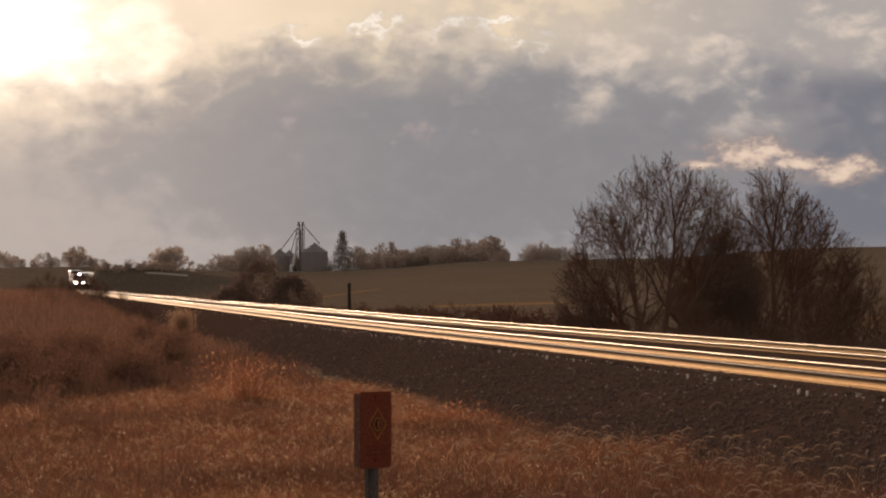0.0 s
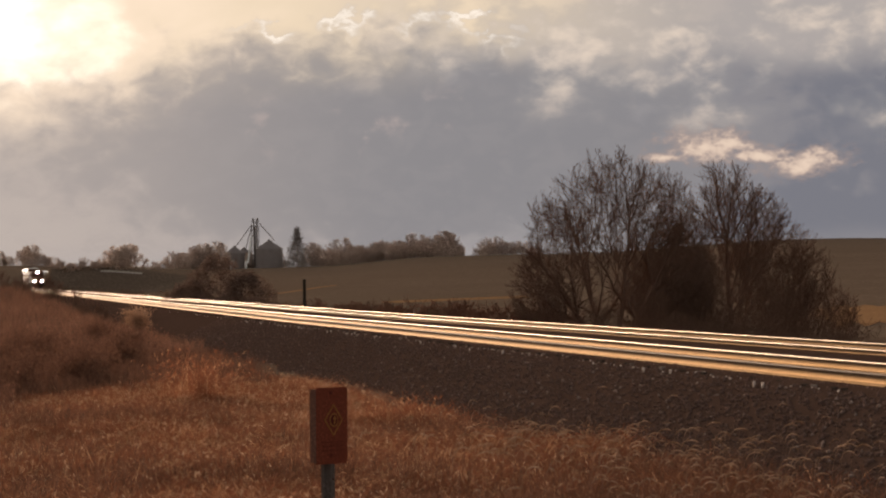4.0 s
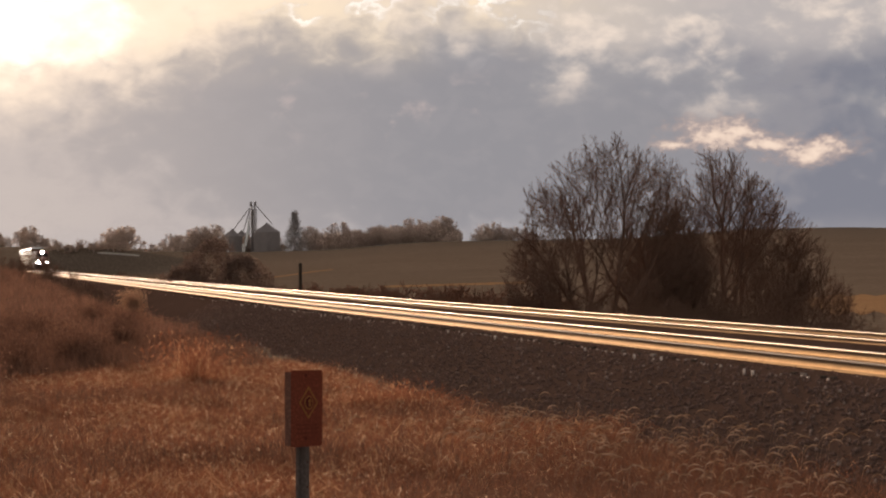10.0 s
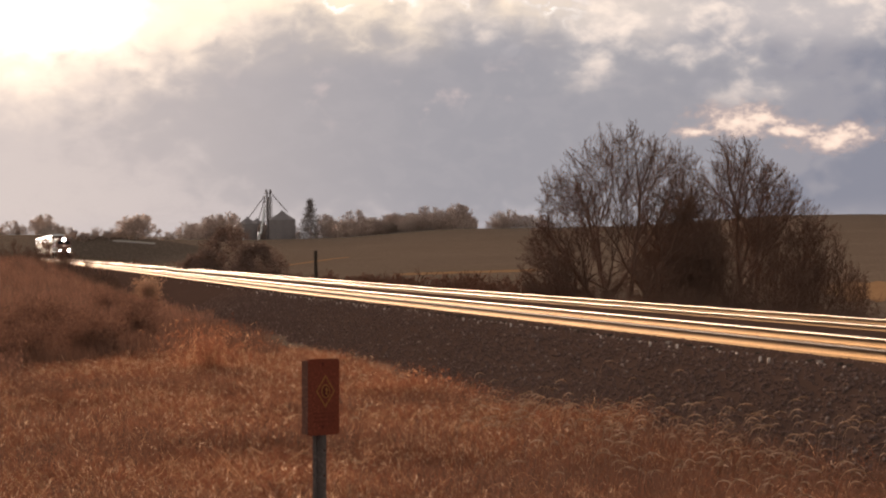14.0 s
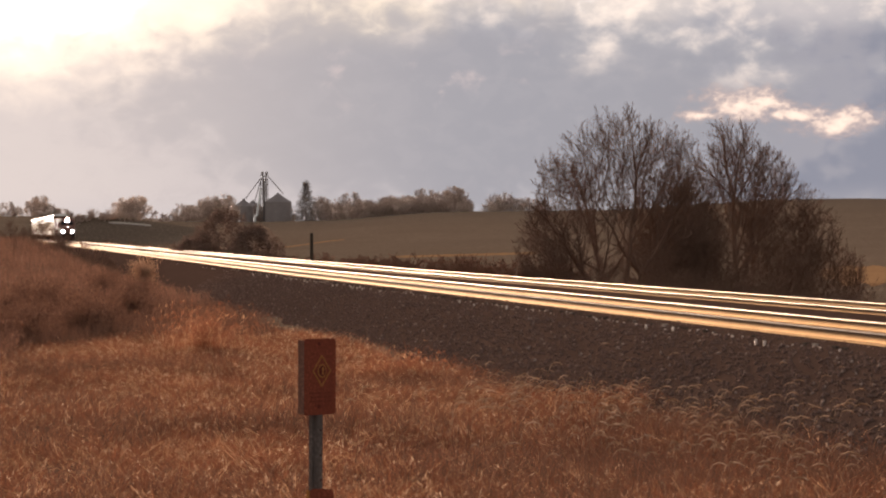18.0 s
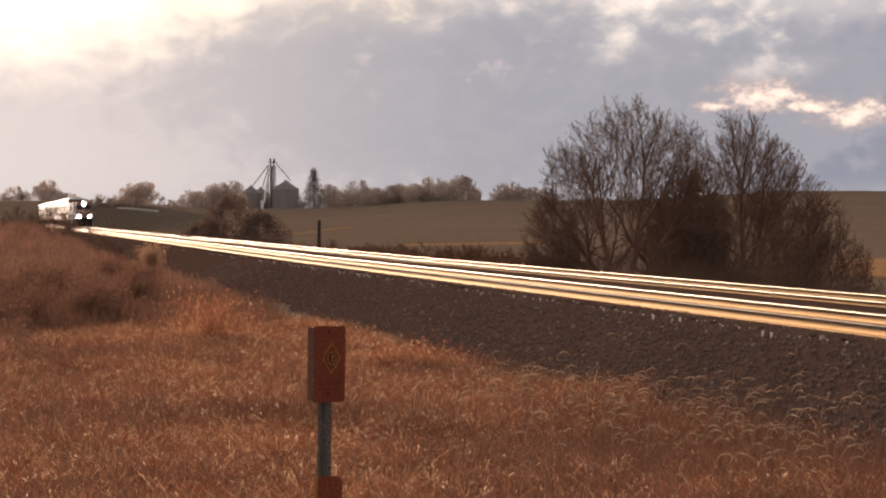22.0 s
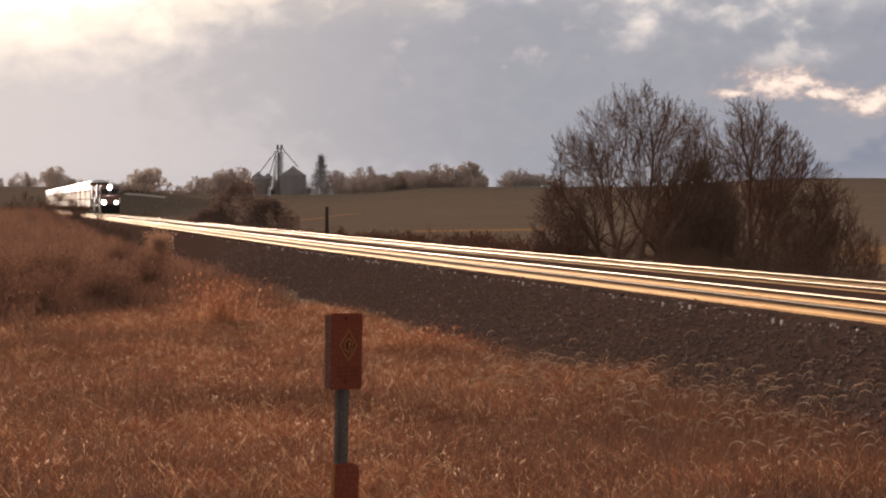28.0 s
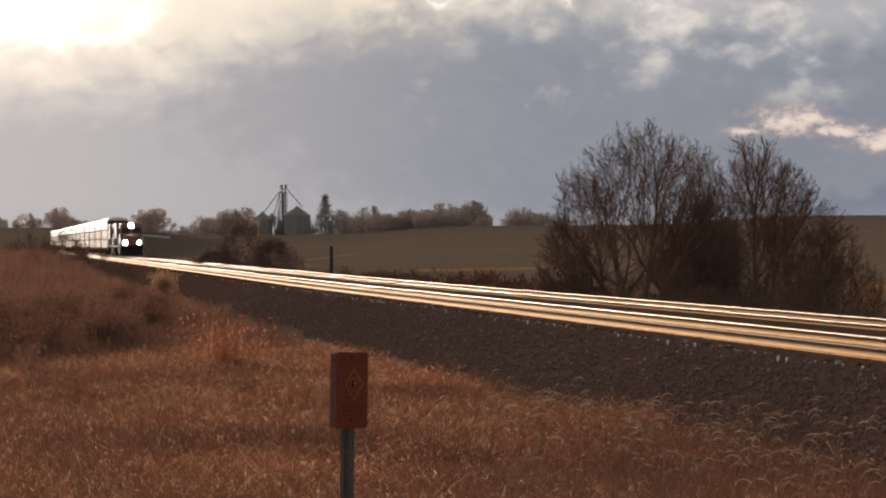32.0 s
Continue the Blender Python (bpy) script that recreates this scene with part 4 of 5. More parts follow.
def marker():
    x, y = 1.648, 13.42
    z = float(height(x, y))
    th = thing("warning_marker", "faded red warning marker with diamond emblem on a zinc post", "sign", pose(x, y, z, 0, 0, -7.07 + 48))
    h = -z
    bm = bmesh.new()
    prof = [(-0.036, 0.012), (-0.030, 0.0), (-0.016, 0.0), (-0.012, -0.022), (0.012, -0.022), (0.016, 0.0), (0.030, 0.0), (0.036, 0.012), (0.030, 0.006), (0.018, 0.006), (0.014, -0.017), (-0.014, -0.017), (-0.018, 0.006), (-0.030, 0.006)]
    low = [bm.verts.new((1.15 * a + 0.018, 1.15 * b + 0.03, -0.4)) for a, b in prof]
    top = [bm.verts.new((1.15 * a + 0.060, 1.15 * b + 0.03, h + 1.0)) for a, b in prof]
    for i in range(len(prof)):
        j = (i + 1) % len(prof)
        bm.faces.new((low[i], low[j], top[j], top[i]))
    bm.faces.new(top)
    bmesh.ops.recalc_face_normals(bm, faces=bm.faces)
    part("post", bm, ZINC, th)
    # each bolt hole is a dark disc, its shade put into the colour
    for i in range(9):
        bm = bmesh.new()
        hz = h + 0.62 - 0.12 * i
        k = 0.018 + 0.042 * (hz + 0.4) / (h + 1.4)
        rod(bm, (k, 0.004, hz), (k, 0.0105, hz), 0.006, None, 10)
        part("bolt_hole", bm, HOLE_SHADE, th)
    panel = part("panel", slab(-0.098, 0.126, h + 0.695, h + 1.060, 0.012, 0.018), RED, th, "faded red panel", pose(0, 0, 0, 0, 1.2, 0))
    bm = bmesh.new()
    vs = [(-0.096, 0.0), (-0.101, 0.004), (-0.103, 0.018), (-0.101, 0.038), (-0.095, 0.040), (-0.096, 0.018), (-0.092, 0.012)]
    lo = [bm.verts.new((a, b, h + 0.702)) for a, b in vs]
    hi = [bm.verts.new((a, b, h + 1.053)) for a, b in vs]
    for i in range(len(vs)):
        j = (i + 1) % len(vs)
        bm.faces.new((lo[i], lo[j], hi[j], hi[i]))
    bm.faces.new(lo)
    bm.faces.new(hi)
    bmesh.ops.recalc_face_normals(bm, faces=bm.faces)
    part("folded_edge", bm, EDGE, panel, "beige folded side of the panel")
    em = part("emblem", diamond(0.066, 0.078, 0.003, 0.86), OCHRE, panel, "ochre diamond outline", pose(0.024, 0.0, h + 0.905))
    bm = bmesh.new()
    bmesh.ops.create_circle(bm, cap_ends=True, segments=24, radius=0.027, matrix=Matrix.Rotation(math.pi / 2, 4, "X") @ Matrix.Diagonal((1.15, 1.25, 1, 1)))
    part("ring", bm, OCHRE, em, "ochre ring in the diamond", pose(0, -0.0035, 0))
    bm = bmesh.new()
    bmesh.ops.create_circle(bm, cap_ends=True, segments=24, radius=0.021, matrix=Matrix.Rotation(math.pi / 2, 4, "X") @ Matrix.Diagonal((1.15, 1.25, 1, 1)))
    part("disc", bm, DARKRED, em, "dark oval in the diamond", pose(0, -0.005, 0))
    for r, dz in ((0.017, 0.008), (0.013, -0.011)):
        bm = bmesh.new()
        bmesh.ops.create_circle(bm, cap_ends=True, segments=16, radius=r * 0.6, matrix=Matrix.Rotation(math.pi / 2, 4, "X"))
        part("swirl", bm, OCHRE, em, "", pose(r * 0.2, -0.0065, dz))
    for i in range(4):
        bm = bmesh.new()
        w = (0.08, 0.068, 0.075, 0.04)[i]
        box(bm, -w, w, -0.002, 0.001, -0.004, 0.004)
        part("print_line", bm, FADED, panel, "", pose(0.018, -0.001, h + 0.800 - 0.020 * i))
    for dz in (0.735, 1.035):
        bm = bmesh.new()
        bmesh.ops.create_uvsphere(bm, u_segments=10, v_segments=6, radius=0.009, matrix=Matrix.Diagonal((1, 0.5, 1, 1)))
        part("bolt", bm, DARKRED, panel, "", pose(0.006, -0.001, h + dz))
    lower = part("lower_panel", slab(-0.058, 0.068, h - 0.02, h + 0.345, 0.012, 0.03), RED, th, "second red panel lower on the post", pose(-0.033, -0.02, 0, 0, 2.0, -28))
    # a paler strip down the left edge
    bm = bmesh.new()
    box(bm, -0.066, -0.056, -0.006, 0.02, h - 0.02, h + 0.34, 0.003)
    part("pale_edge", bm, OCHRE, lower, "pale left edge of the lower panel")


# ---- the train ----
ENGINE = mat("dark_engine_paint", (0.20, 0.075, 0.045), (0.14, 0.055, 0.035), 0.8, 12, 0.35, 0.1, bump=0.05, spec=0.5)
BLACK = mat("sooty_black_steel", (0.03, 0.028, 0.026), (0.05, 0.04, 0.035), 2, 20, 0.6, 0.3)
# top panels paler and shinier: the white sun glare is in their material
PANEL = mat("glare_toned_galvanised_panel", (0.95, 0.86, 0.70), (0.85, 0.75, 0.59), 0.7, 9, 0.38, 0.85, bump=0.1, spec=0.6)
TANPANEL = mat("tan_rack_panel", (0.60, 0.44, 0.26), (0.50, 0.36, 0.20), 0.7, 9, 0.5, 0.5, bump=0.1, spec=0.4)
ROOF = mat("bright_rack_roof", (0.75, 0.73, 0.70), (0.66, 0.64, 0.60), 0.6, 6, 0.28, 0.7, bump=0.1, spec=0.6)
FRAME = mat("rust_brown_frame", (0.13, 0.06, 0.035), (0.10, 0.05, 0.03), 1.5, 15, 0.6)
RAILING = mat("pale_handrail_paint", (0.70, 0.64, 0.52), (0.6, 0.52, 0.42), 3, 30, 0.4)
CABGLASS = mat("dark_cab_glass", (0.02, 0.02, 0.022), (0.03, 0.03, 0.03), 1, 5, 0.08, 0.0, bump=0, spec=0.6)
LAMP = glowing("headlight_glow", (1.0, 0.95, 0.86), 40.0)


def bogie(parent, y, wheels, base):
    fr = bmesh.new()
    for sx in (-0.98, 0.98):
        box(fr, sx - 0.07, sx + 0.07, y - base / 2 - 0.5, y + base / 2 + 0.5, 0.42, 0.72, 0.05)
    box(fr, -0.98, 0.98, y - 0.2, y + 0.2, 0.5, 0.75)
    b = part("bogie", fr, BLACK, parent)
    for i in range(wheels):
        for sx in (-0.755, 0.755):
            bm = bmesh.new()
            wy = y - base / 2 + base * i / (wheels - 1)
            rod(bm, (sx - 0.065, wy, 0.5), (sx + 0.065, wy, 0.5), 0.5, None, 18)
            part("wheel", bm, BLACK, b)


def locomotive(label, lens):
    th = thing("locomotive", label, "locomotive")
    for name, mt, boxes in (
            ("underframe", BLACK, [(-1.5, 1.5, 0.5, 21.6, 1.25, 1.6, 0.04)]),
            ("nose", ENGINE, [(-1.05, 1.05, 1.0, 3.4, 1.6, 3.0, 0.15)]),
            ("cab", ENGINE, [(-1.52, 1.52, 2.9, 5.6, 1.6, 4.55, 0.14)]),
            ("hood", ENGINE, [(-0.95, 0.95, 5.6, 16.0, 1.6, 4.45, 0.08)]),
            ("radiator_housing", ENGINE, [(-1.5, 1.5, 16.0, 20.6, 2.6, 4.75, 0.08), (-0.95, 0.95, 16.0, 20.8, 1.6, 2.6, 0.03)]),
            ("dynamic_brake_box", ENGINE, [(-1.2, 1.2, 6.2, 9.6, 3.7, 4.7, 0.08)]),
            ("exhaust_stack", BLACK, [(-0.3, 0.3, 11.5, 12.3, 4.4, 4.75, 0.03)]),
            ("fuel_tank", BLACK, [(-1.35, 1.35, 7.6, 13.6, 0.35, 1.25, 0.18)]),
            ("pilot", BLACK, [(-1.45, 1.45, 0.35, 0.6, 0.18, 1.3, 0.04)]),
            ("anticlimber", BLACK, [(-1.4, 1.4, 0.2, 0.7, 1.28, 1.62, 0.04)]),
            ("coupler", BLACK, [(-0.12, 0.12, -0.15, 0.5, 0.72, 1.02, 0.03)])):
        bm = bmesh.new()
        for b in boxes:
            box(bm, *b)
        part(name, bm, mt, th)
    for sx in (-0.72, 0.72):
        bm = bmesh.new()
        box(bm, sx - 0.55, sx + 0.55, 2.87, 2.9, 3.25, 4.05, 0.01)
        part("windscreen", bm, CABGLASS, th)
    for sx in (-1.535, 1.535):
        for y0 in (3.3, 4.4):
            bm = bmesh.new()
            box(bm, sx - 0.015, sx + 0.015, y0, y0 + 0.85, 3.15, 3.95)
            part("side_window", bm, CABGLASS, th)
        for y0 in (1.0, 19.6):
            bm = bmesh.new()
            for k in range(4):
                box(bm, sx - 0.16, sx + 0.1, y0 + 0.0, y0 + 0.7, 0.4 + 0.3 * k, 0.45 + 0.3 * k)
            part("steps", bm, RAILING, th, "pale edged steps")
        for y0 in (0.6, 2.0, 6.0, 8.5, 11.0, 13.5, 16.0, 18.5, 21.2):
            bm = bmesh.new()
            rod(bm, (sx * 0.97, y0, 1.6), (sx * 0.97, y0, 2.65), 0.035 if y0 > 3 else 0.09, None, 6)
            part("stanchion", bm, RAILING, th)
        bm = bmesh.new()
        rod(bm, (sx * 0.97, 5.8, 2.62), (sx * 0.97, 21.2, 2.62), 0.03, None, 6)
        part("handrail", bm, RAILING, th)
    bm = bmesh.new()
    rod(bm, (0, 2.72, 4.3), (0, 2.95, 4.3), 0.46, 0.4, 20)
    hs = part("headlight_housing", bm, BLACK, th)
    bm = bmesh.new()
    rod(bm, (0, 2.66, 4.3), (0, 2.72, 4.3), 0.35, None, 20)
    part("headlight", bm, lens, hs, "bright white headlight" if lens is LAMP else "")
    for sx, r in ((-0.95, 0.32), (0.95, 0.25)):
        bm = bmesh.new()
        rod(bm, (sx, 0.22, 1.95), (sx, 0.5, 1.95), r + 0.05, None, 16)
        hs = part("ditch_light_housing", bm, BLACK, th)
        bm = bmesh.new()
        rod(bm, (sx, 0.14, 1.95), (sx, 0.22, 1.95), r, None, 16)
        part("ditch_light", bm, lens, hs, "bright white ditch light" if lens is LAMP else "")
    bogie(th, 4.2, 3, 3.9)
    bogie(th, 17.6, 3, 3.9)
    return th


def rack_car():
    """A tall covered car carrier; its front end at y = 0."""
    th = thing("autorack_car", "tall covered car-carrier wagon, its side and roof gleaming in low sun", "railway wagon", group="wagons of the train")
    L = 27.4
    bm = bmesh.new()
    box(bm, -1.45, 1.45, 0.4, L - 0.4, 0.75, 1.15, 0.03)
    part("underframe", bm, FRAME, th)
    bm = bmesh.new()
    prof = [(-1.58, 5.35), (-1.45, 5.62), (-0.8, 5.8), (0.0, 5.86), (0.8, 5.8), (1.45, 5.62), (1.58, 5.35)]
    a = [bm.verts.new((x, 1.2, z)) for x, z in prof]
    b = [bm.verts.new((x, L - 1.2, z)) for x, z in prof]
    for i in range(len(prof) - 1):
        bm.faces.new((a[i], b[i], b[i + 1], a[i + 1]))
    bm.faces.new(a)
    bm.faces.new(b)
    bmesh.ops.recalc_face_normals(bm, faces=bm.faces)
    part("roof", bm, ROOF, th, "bright ribbed roof")
    bays = 9
    step = (L - 2.4) / bays
    for sx in (-1.5, 1.5):
        for i in range(bays):
            for z0, z1 in ((1.2, 2.5), (2.6, 3.9), (4.0, 5.3)):
                bm = bmesh.new()
                box(bm, sx - 0.03, sx + 0.03, 1.2 + step * i + 0.14, 1.2 + step * (i + 1) - 0.14, z0, z1, 0.012)
                # only the top row takes the panel material with glare in it
                part("side_panel", bm, PANEL if z0 > 3 else TANPANEL, th)
        for i in range(bays + 1):
            bm = bmesh.new()
            box(bm, sx - 0.05, sx + 0.05, 1.2 + step * i - 0.17, 1.2 + step * i + 0.17, 1.1, 5.38, 0.01)
            part("side_post", bm, FRAME, th)
        for z in (1.15, 2.55, 3.95, 5.35):
            bm = bmesh.new()
            box(bm, sx - 0.045, sx + 0.045, 1.2, L - 1.2, z - 0.08, z + 0.08)
            part("side_rail", bm, FRAME, th)
    for y0 in (1.15, L - 1.15):
        bm = bmesh.new()
        box(bm, -1.5, 1.5, y0 - 0.04, y0 + 0.04, 1.15, 5.4)
        part("end_door", bm, FRAME, th)
    bogie(th, 3.2, 2, 1.8)
    bogie(th, L - 3.2, 2, 1.8)
    return th


# ---- put everything in its place ----
meadow()
heap("weed_clump", "tall golden dead-weed clump in the meadow", 5.3, 66, 1.3, 1.5, 620, STRAW, 21, 0.0055, 0.7)
heap("weed_clump", "thin russet dead-weed clump beside the stones", 8.3, 54, 1.0, 0.85, 200, STRAW, 22, 0.006, 0.9)
heap("tan_bush", "feathery tan tussock on the dark bank", 8.7, 148, 0.62, 1.75, 1500, TANWEED, 23, 0.009, 0.35)
_r = random.Random(77)
for i in range(26):
    x = _r.uniform(-0.8, 6.6)
    y = 70 + 2.6 * max(x, 0) + 40 * _r.random() ** 1.3
    heap("weed_clump", "dead weed clump in a hollow, toned dark for its shade", x, y, _r.uniform(0.7, 1.5), _r.uniform(1.0, 1.6), 420, STALK, 30 + i, 0.012, 0.5)
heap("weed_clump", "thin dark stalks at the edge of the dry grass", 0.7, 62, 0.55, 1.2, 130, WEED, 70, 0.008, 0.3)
for i, (x, y, w, t) in enumerate(((4.6, 196, 1.8, 1.9), (2.0, 205, 2.2, 1.6), (-0.5, 215, 2.4, 1.6), (6.3, 190, 1.5, 1.5), (7.6, 178, 1.4, 1.1), (3.4, 176, 1.8, 1.2), (5.6, 168, 1.4, 1.1))):
    thicket("tangled leafless brush on the bank beside the line", pose(x, y, float(height(x, y))), 40 + i, w, 1.6, t, 130)
for i, (x, y, w, t) in enumerate(((4.6, 194, 1.7, 1.6), (5.9, 183, 1.6, 1.5), (7.2, 172, 1.4, 1.2), (8.1, 161, 1.2, 0.9), (2.6, 200, 1.8, 1.5))):
    bare_tree("dark twiggy shrub on the rough bank", pose(x, y, float(height(x, y)) - 0.1), 300 + i, [(0.25 * k, 0.1 * (k % 2), 0.45 * k, 0.2 * (-1) ** k, 0.72) for k in range(-3, 4)], (0.45 * t, w, 1.1, 0.9 * t, 0.45 * t), (6, 5, 3), "shrub", "bush", TWIG, girth=0.03, twig=0.011)
pole()
marker()
grain_store()


def fan(rng, count, spread, foot, share, to=0.0):
    """Stems side by side that lean apart."""
    out = []
    for i in range(count):
        k = (i + 0.5) / count * 2 - 1
        out.append((foot * k + rng.uniform(-0.1, 0.1), rng.uniform(-foot, foot) * 0.6, spread * k + to + rng.uniform(-0.08, 0.08), rng.uniform(-0.35, 0.35), share * rng.uniform(0.9, 1.08)))
    return out


def big_trees():
    rng = random.Random(6)
    for lab, x, y, seed, stems, dome, kids in (
            ("broad many-stemmed leafless tree behind the railway", 23.35, 101, 3, (9, 1.4, 0.30, 0.72), (2.6, 4.1, 3.0, 5.85, 2.8), (8, 6, 5, 3)),
            ("leafless tree with upright limbs in the same thicket", 28.5, 104, 12, (9, 1.45, 0.30, 0.72), (2.9, 3.85, 2.6, 4.4, 3.0), (8, 6, 4, 3)),
            ("slender leafless tree between two broader ones", 25.7, 103, 21, (4, 0.9, 0.25, 0.72), (2.7, 2.2, 2.0, 4.6, 2.4), (6, 5, 4, 2))):
        bare_tree(lab, pose(x, y, float(height(x, y)) - 0.1), seed, fan(rng, *stems), dome, kids)
    for x, y, seed, stems, dome in (
            (21.4, 100, 31, (3, 1.2, 0.35, 0.74, -0.4), (1.3, 2.3, 1.4, 2.2, 1.3)),
            (23.6, 98.5, 32, (5, 1.3, 0.4, 0.7), (1.3, 2.2, 1.5, 1.7, 1.3)),
            (26.4, 100.5, 33, (7, 1.3, 0.4, 0.7), (1.5, 2.4, 1.5, 2.3, 1.5)),
            (28.7, 100.5, 34, (7, 1.3, 0.4, 0.7), (1.5, 2.3, 1.5, 2.5, 1.5)),
            (30.9, 103, 35, (9, 1.0, 0.4, 0.7, 0.1), (2.0, 2.0, 1.5, 2.7, 2.0)),
            (32.2, 104, 36, (7, 1.0, 0.4, 0.7, 0.2), (1.4, 1.6, 1.2, 1.7, 1.4))):
        bare_tree("dense leafless shrub at the foot of the trees", pose(x, y, float(height(x, y)) - 0.1), seed, fan(rng, *stems), dome, (7, 6, 4), "shrub", "bush", TWIG, girth=0.035, twig=0.0075)
    for i, (x, y, w, t, c) in enumerate(((20.6, 101, 1.6, 1.8, 130), (22.6, 97, 1.9, 1.9, 160), (24.6, 97, 2.0, 2.2, 170), (26.6, 97, 2.0, 2.2, 170), (28.7, 97, 2.0, 2.2, 170), (30.6, 100, 2.0, 2.0, 160), (32.6, 103, 1.6, 1.5, 110))):
        thicket("low leafless undergrowth at the foot of the trees", pose(x, y, float(height(x, y))), 60 + i, w, 1.2, t, c)


big_trees()


def dark_bush():
    """A low dark juniper with a jagged outline."""
    rng = np.random.default_rng(5)
    for x, y, w, t in ((22.9, 262, 3.4, 5.2), (25.2, 258, 3.1, 3.6), (20.6, 266, 2.6, 2.7)):
        th = thing("juniper_bush", "low dark evergreen bush with a jagged outline", "bush", pose(x, y, float(height(x, y))), "bushes beyond the line")
        cs = []
        for _ in range(220):
            a, k = rng.uniform(0, 2 * np.pi), rng.uniform(0, 1)
            r = w * math.sqrt(1 - k * k) * rng.uniform(0.4, 1.08)
            cs.append((r * np.cos(a), r * np.sin(a) * 0.7, t * k + 0.1))
        v, f = slips(rng, np.array(cs), 0.20, 44, 0.7)
        put("crown", mesh_of("crown", v, [f], NEEDLE), th)
        for k in range(5):
            bm = bmesh.new()
            rod(bm, (0.1 * k, 0, -0.2), (w * 0.5 * math.cos(k * 1.3), w * 0.3 * math.sin(k * 1.3), t * 0.55), 0.07, 0.03, 5)
            part("stem", bm, BARK, th)


dark_bush()


def woods():
    rng = random.Random(17)
    kinds = [far_tree(100 + i, 12.0, w) for i, w in enumerate((0.85, 1.0, 1.2, 0.9, 1.1, 1.3))]
    # bearing from, to, distance, height, spacing in degrees
    belts = ((-0.5, 0.3, 1650, 10, 0.16), (0.5, 0.95, 1650, 10, 0.15), (1.15, 1.75, 1450, 11, 0.16), (1.75, 2.6, 1250, 9.5, 0.10), (2.6, 3.2, 1230, 10.5, 0.11), (3.65, 4.95, 1500, 13.5, 0.085), (3.3, 3.6, 1500, 7.5, 0.14), (4.9, 6.3, 1760, 10, 0.12),
             (6.95, 7.5, 1650, 12.5, 0.12), (7.5, 8.1, 1600, 14.0, 0.13), (8.1, 8.6, 1620, 9.5, 0.11), (8.6, 9.6, 1600, 11.5, 0.11), (9.65, 9.85, 1580, 13.0, 0.12), (10.3, 10.75, 1580, 11.5, 0.13), (10.8, 11.6, 1600, 7.5, 0.15), (6.9, 9.9, 1700, 8.5, 0.12))
    for b0, b1, d, h, st in belts:
        b = b0
        while b <= b1:
            x, y, z = place(b + rng.uniform(-0.03, 0.03), d + rng.uniform(-25, 25))
            s = (h + (1.8 if 2.5 < b < 6.5 else 2.8 if 6.5 <= b < 9.7 else 0.6)) / 11.0 * rng.uniform(0.65, 1.2)
            th = thing("bare_tree", "distant leafless tree on the skyline of the fields", "tree", pose(x, y, z - 0.24 * h, 0, 0, rng.uniform(0, 360)), "far trees")
            th.scale = (s * rng.uniform(1.0, 1.5), s * rng.uniform(1.0, 1.5), s)
            tr, cr = kinds[rng.randrange(len(kinds))]
            tagged(put("trunk", tr, th), kind="stuff")
            tagged(put("crown", cr, th), kind="stuff")
            b += 0.8 * st * rng.uniform(0.7, 1.3)
    x, y, z = place(6.62, 1620)
    conifer("tall dark spruce beside the grain store", pose(x, y, z - 2.5), 7, 24.2, 10.5, FARNEEDLE, 22)
    x, y, z = place(1.22, 1500)
    conifer("distant spruce above the railway", pose(x, y, z - 1), 8, 11.0, 3.0, FARNEEDLE, 12)


woods()


def far_brush():
    """Low brush beside and beyond the line, and along the field edge."""
    rng = random.Random(29)
    for i in range(16):
        x, y = 24.5 + 1.6 * i, 874 + rng.uniform(-4, 4)
        thicket("brown leafless brush beside the railway", pose(x, y, float(height(x, y))), 200 + i, 2.0, 1.5, rng.uniform(2.5, 4.6), 24, HAZED_TWIG, 0.06)
    for i in range(26):
        y = 330 + i * 20
        x = 24.5 + rng.uniform(0, 3) + 0.012 * (y - 330)
        thicket("low leafless brush along the railway", pose(x, y, float(height(x, y))), 240 + i, 2.6, 3.0, rng.uniform(1.8, 2.6), 30, TWIG, 0.032)
    for i in range(20):
        x, y, z = place(6.6 + 0.27 * i, 270 - 4.5 * i + rng.uniform(-10, 10))
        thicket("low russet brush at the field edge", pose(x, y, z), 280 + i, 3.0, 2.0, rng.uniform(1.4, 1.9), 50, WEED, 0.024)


far_brush()


def strips():
    """Pale grass strips, a track and a sunlit patch in the fields."""
    for name, lab, b0, b1, d0, d1, wide, mt in (
            ("grass_strip", "pale dry grass strip along the field edge", 8.3, 11.3, 455, 480, 34, TAN),
            ("farm_track", "pale farm track across the field", 5.9, 7.4, 640, 760, 22, TAN),
            ("gravel_road", "pale gravel road on the knoll below the far trees", 2.65, 3.5, 871, 871, 2.4, ROAD),
            # sunlight on this bank is painted as a patch of tan ground
            ("sunlit_bank", "bank of tan grass behind the trees, sunlight in its colour", 16.9, 22.5, 250, 240, 110, TAN)):
        v, n, k = [], 40, 7 if wide < 200 else 60
        for i in range(n + 1):
            b = b0 + (b1 - b0) * i / n
            d = d0 + (d1 - d0) * i / n
            w = wide * (0.85 + 0.15 * math.sin(i * 1.7)) * min(1, 0.25 + i / 5)
            for e in range(k):
                x, y, z = place(b, d + w * (e / (k - 1) - 0.5))
                v.append((x, y, z + (0.05 if wide < 200 else 0.35)))
        f = [(k * i + e, k * i + e + 1, k * i + k + e + 1, k * i + k + e) for i in range(n) for e in range(k - 1)]
        tagged(put(name, mesh_of(name, v, [f], mt)), lab, "ground", kind="structure")


strips()


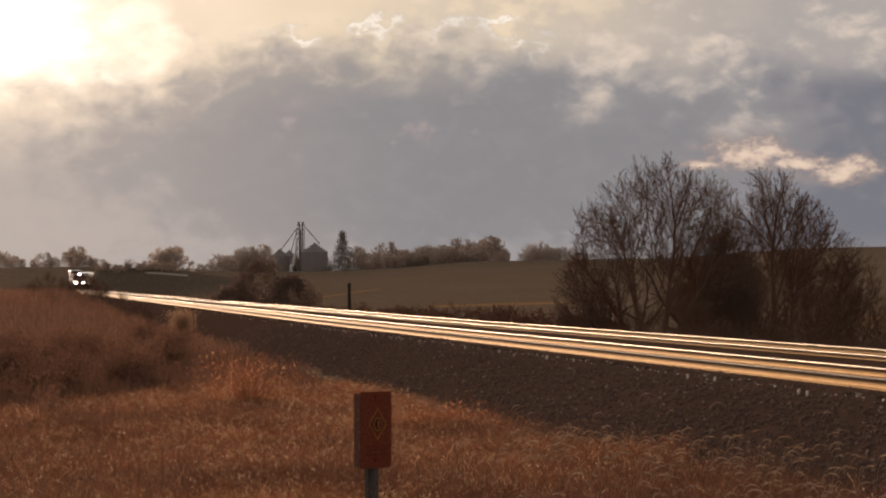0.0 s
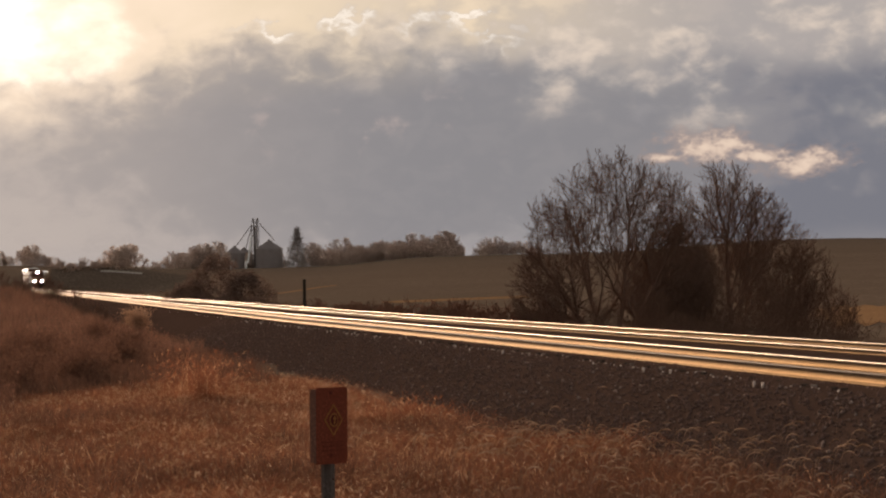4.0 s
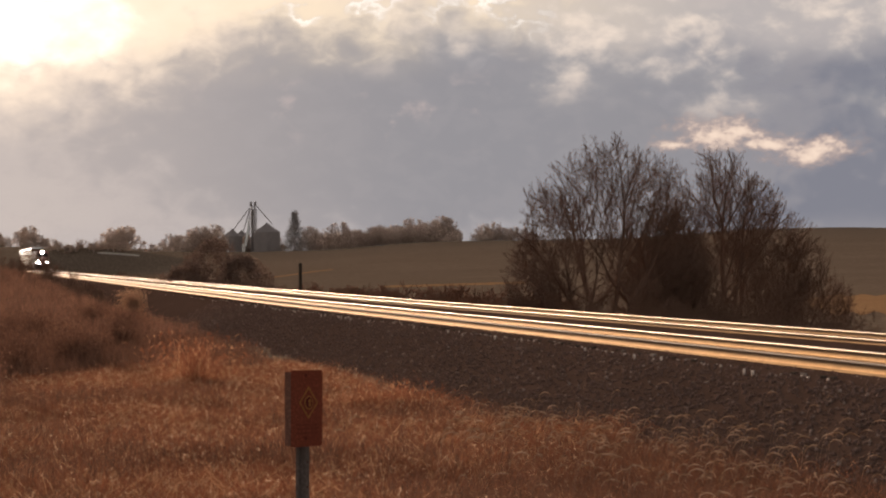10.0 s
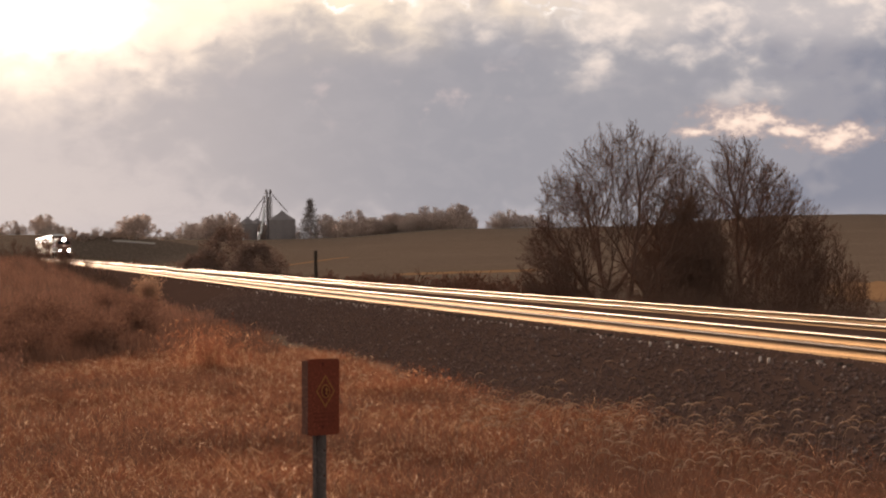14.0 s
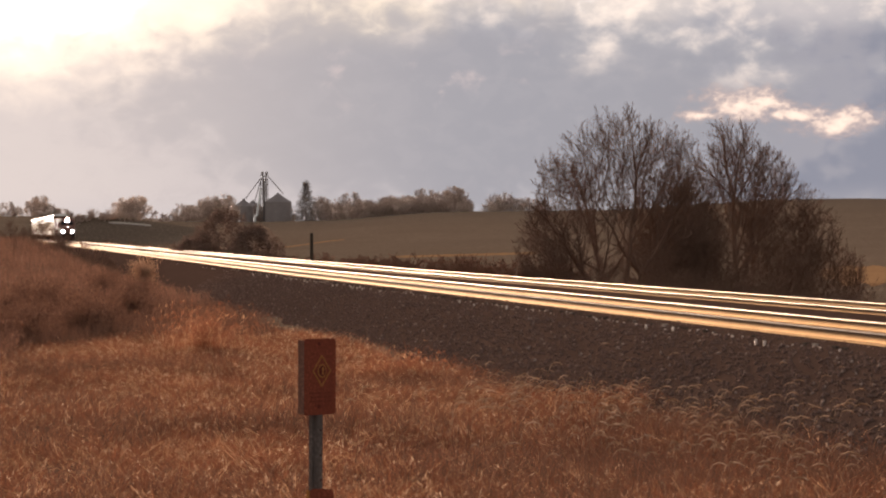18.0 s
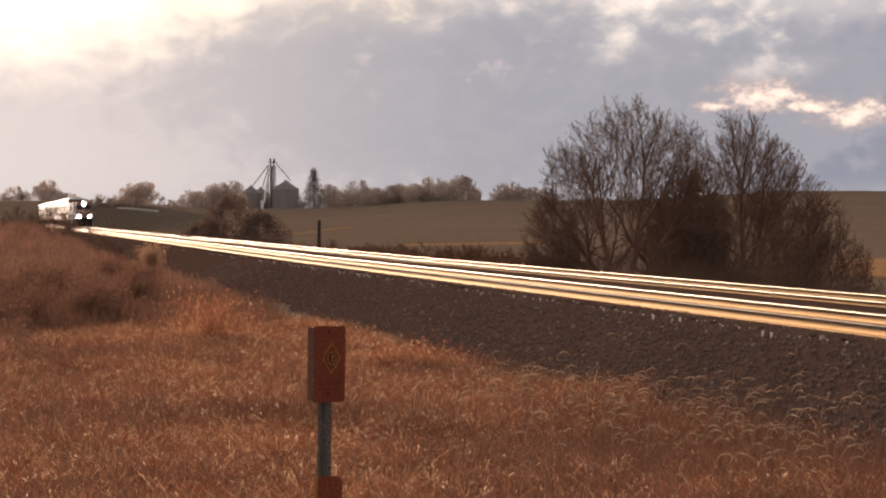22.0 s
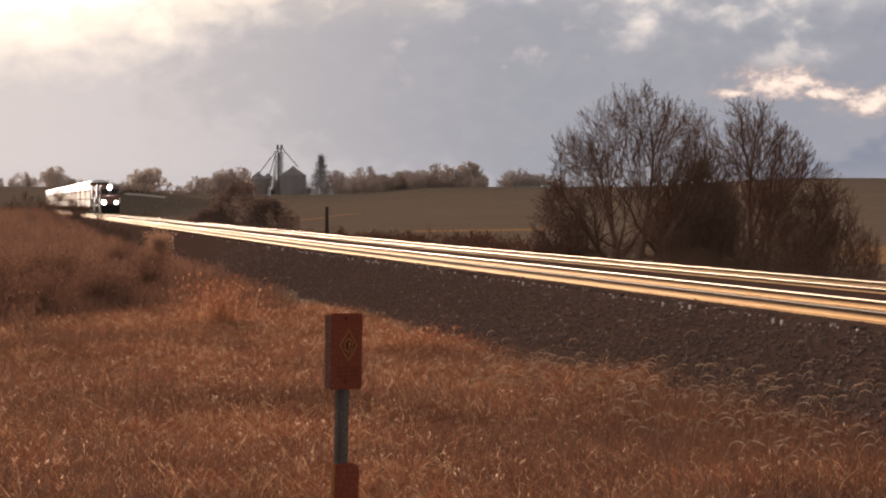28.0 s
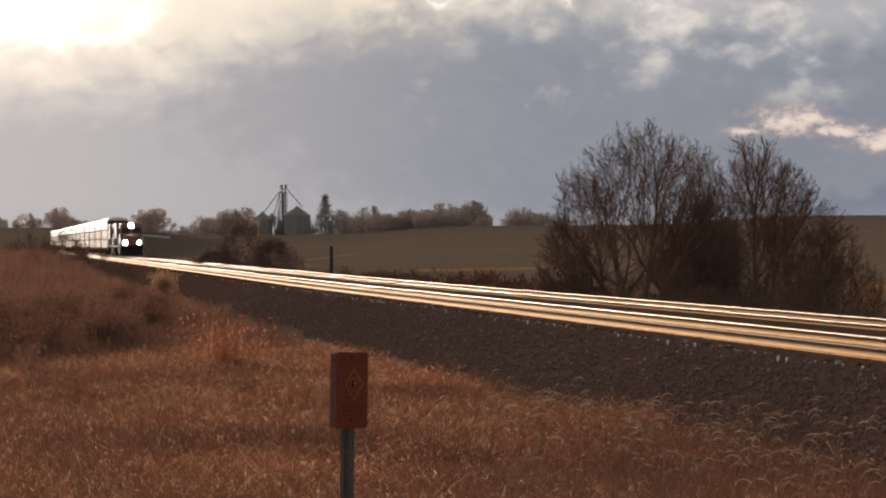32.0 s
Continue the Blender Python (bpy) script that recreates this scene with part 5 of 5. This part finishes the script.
def stones():
    """Loose ballast stones where the bank lies nearest."""
    rng = np.random.default_rng(8)
    base = np.array([(1, 0, 0), (-1, 0, 0), (0, 1, 0), (0, -1, 0), (0, 0, 1), (0, 0, -1)], float)
    tri = np.array([(0, 2, 4), (2, 1, 4), (1, 3, 4), (3, 0, 4), (2, 0, 5), (1, 2, 5), (3, 1, 5), (0, 3, 5)])
    n = 42000
    y = 29 + 112 * rng.power(0.75, n)
    x = rng.uniform(9.2, 16.6, n)
    z = np.interp(x - 16.25, [-7.0, -6.0, -4.9, -4.1, -3.62, -3.5, -0.95, 0.0, 0.95], [-1.55, -1.25, -0.75, -0.40, -0.245, -0.21, -0.205, -0.42, -0.205])
    s = rng.uniform(0.015, 0.040, (n, 1, 1)) * (0.6 + 0.8 * rng.uniform(0, 1, (n, 6, 1)))
    a = rng.uniform(0, 6.28, n)
    ca, sa = np.cos(a)[:, None], np.sin(a)[:, None]
    b = np.stack([base[None, :, 0] * ca - base[None, :, 1] * sa, base[None, :, 0] * sa + base[None, :, 1] * ca, np.broadcast_to(base[None, :, 2], (n, 6))], -1)
    v = b * s + np.stack([x, y, z + 0.01], -1)[:, None, :]
    f = (tri[None] + 6 * np.arange(n)[:, None, None]).reshape(-1, 3)
    tagged(put("ballast_stones", mesh_of("ballast_stones", v.reshape(-1, 3), [f], STONE)), "loose angular grey ballast stones", "stones", kind="stuff")


stones()


def chips():
    """Small pale blocks added for the bright specks at the ends of the ties."""
    rng = np.random.default_rng(19)
    y = 40 + 0.5 * np.arange(300)
    y = y[rng.uniform(0, 1, len(y)) < 0.75]
    n = len(y)
    y, x = y + rng.normal(0, 0.06, n), rng.normal(12.60, 0.03, n)
    size = rng.uniform(0.009, 0.019, (n, 1, 1)) * np.array([(1, 1.4, 0.9)])[None]
    big = rng.uniform(0, 1, n) < 0.16 * (1 + np.sign(np.sin(y * 0.9)))
    size[big] = (0.017, 0.024, 0.05)
    size[big] *= rng.uniform(0.75, 1.15, (big.sum(), 1, 1))
    x[big] -= 0.16
    z = np.interp(x - 16.25, [-4.9, -4.1, -3.62, -3.55, -3.0], [-0.75, -0.40, -0.235, -0.182, -0.182]) + size[:, 0, 2] * 0.6
    base = np.array([(sx, sy, sz) for sx in (-1, 1) for sy in (-1, 1) for sz in (-1, 1)], float)
    quad = np.array([(0, 1, 3, 2), (4, 6, 7, 5), (0, 4, 5, 1), (2, 3, 7, 6), (1, 5, 7, 3), (0, 2, 6, 4)])
    v = base[None] * size * rng.uniform(0.8, 1.2, (n, 8, 1)) + np.stack([x, y, z], -1)[:, None]
    f = (quad[None] + 8 * np.arange(n)[:, None, None]).reshape(-1, 4)
    tagged(put("pale_chips", mesh_of("pale_chips", v.reshape(-1, 3), [f], CHIP)), "small pale blocks for the bright specks along the tie ends", "stones", kind="stuff")


# the brightness of the specks is put into this colour
CHIP = mat("pale_speck", (0.80, 0.68, 0.58), (0.66, 0.55, 0.46), 3, 30, 0.8)
chips()

ENGINE_CAR = locomotive("dark freight locomotive with bright headlights, coming along the far track", LAMP)
SECOND_ENGINE = locomotive("dark freight locomotive coupled behind the leading one, lamps unlit", CABGLASS)
CARS = [rack_car()]
for _i in range(16):
    CARS.append(copy_thing(CARS[0], pose(0, 0, 0)))


def front(t):
    """Where the train's nose is, in metres along the line."""
    return 797 - 11.3 * t - 0.046 * t * t


def on_line(s, length):
    a, b = line(s, FAR_TRACK), line(s + length, FAR_TRACK)
    return pose(a[0], a[1], a[2], 0, 0, -math.degrees(math.atan2(b[0] - a[0], b[1] - a[1])))


def motions():
    times = [2 * i for i in range(17)]
    walk(ENGINE_CAR, [(t, on_line(front(t), 22)) for t in times])
    walk(SECOND_ENGINE, [(t, on_line(front(t) + 22.0, 22)) for t in times])
    for i, car in enumerate(CARS):
        walk(car, [(t, on_line(front(t) + 44.2 + 28.3 * i, 27.4)) for t in times])
    b = radians(VIEW)
    for cloud, dist, speed in ((BANK, 4600, 7.6), (MOTTLED, 4500, 3.7), (PEACH, 4400, 2.8)):
        walk(cloud, [(t, pose(dist * math.sin(b) + speed * t * math.cos(b), dist * math.cos(b) - speed * t * math.sin(b), 1.57, 0, 0, -VIEW)) for t in (0, 8, 16, 24, 32)])


motions()
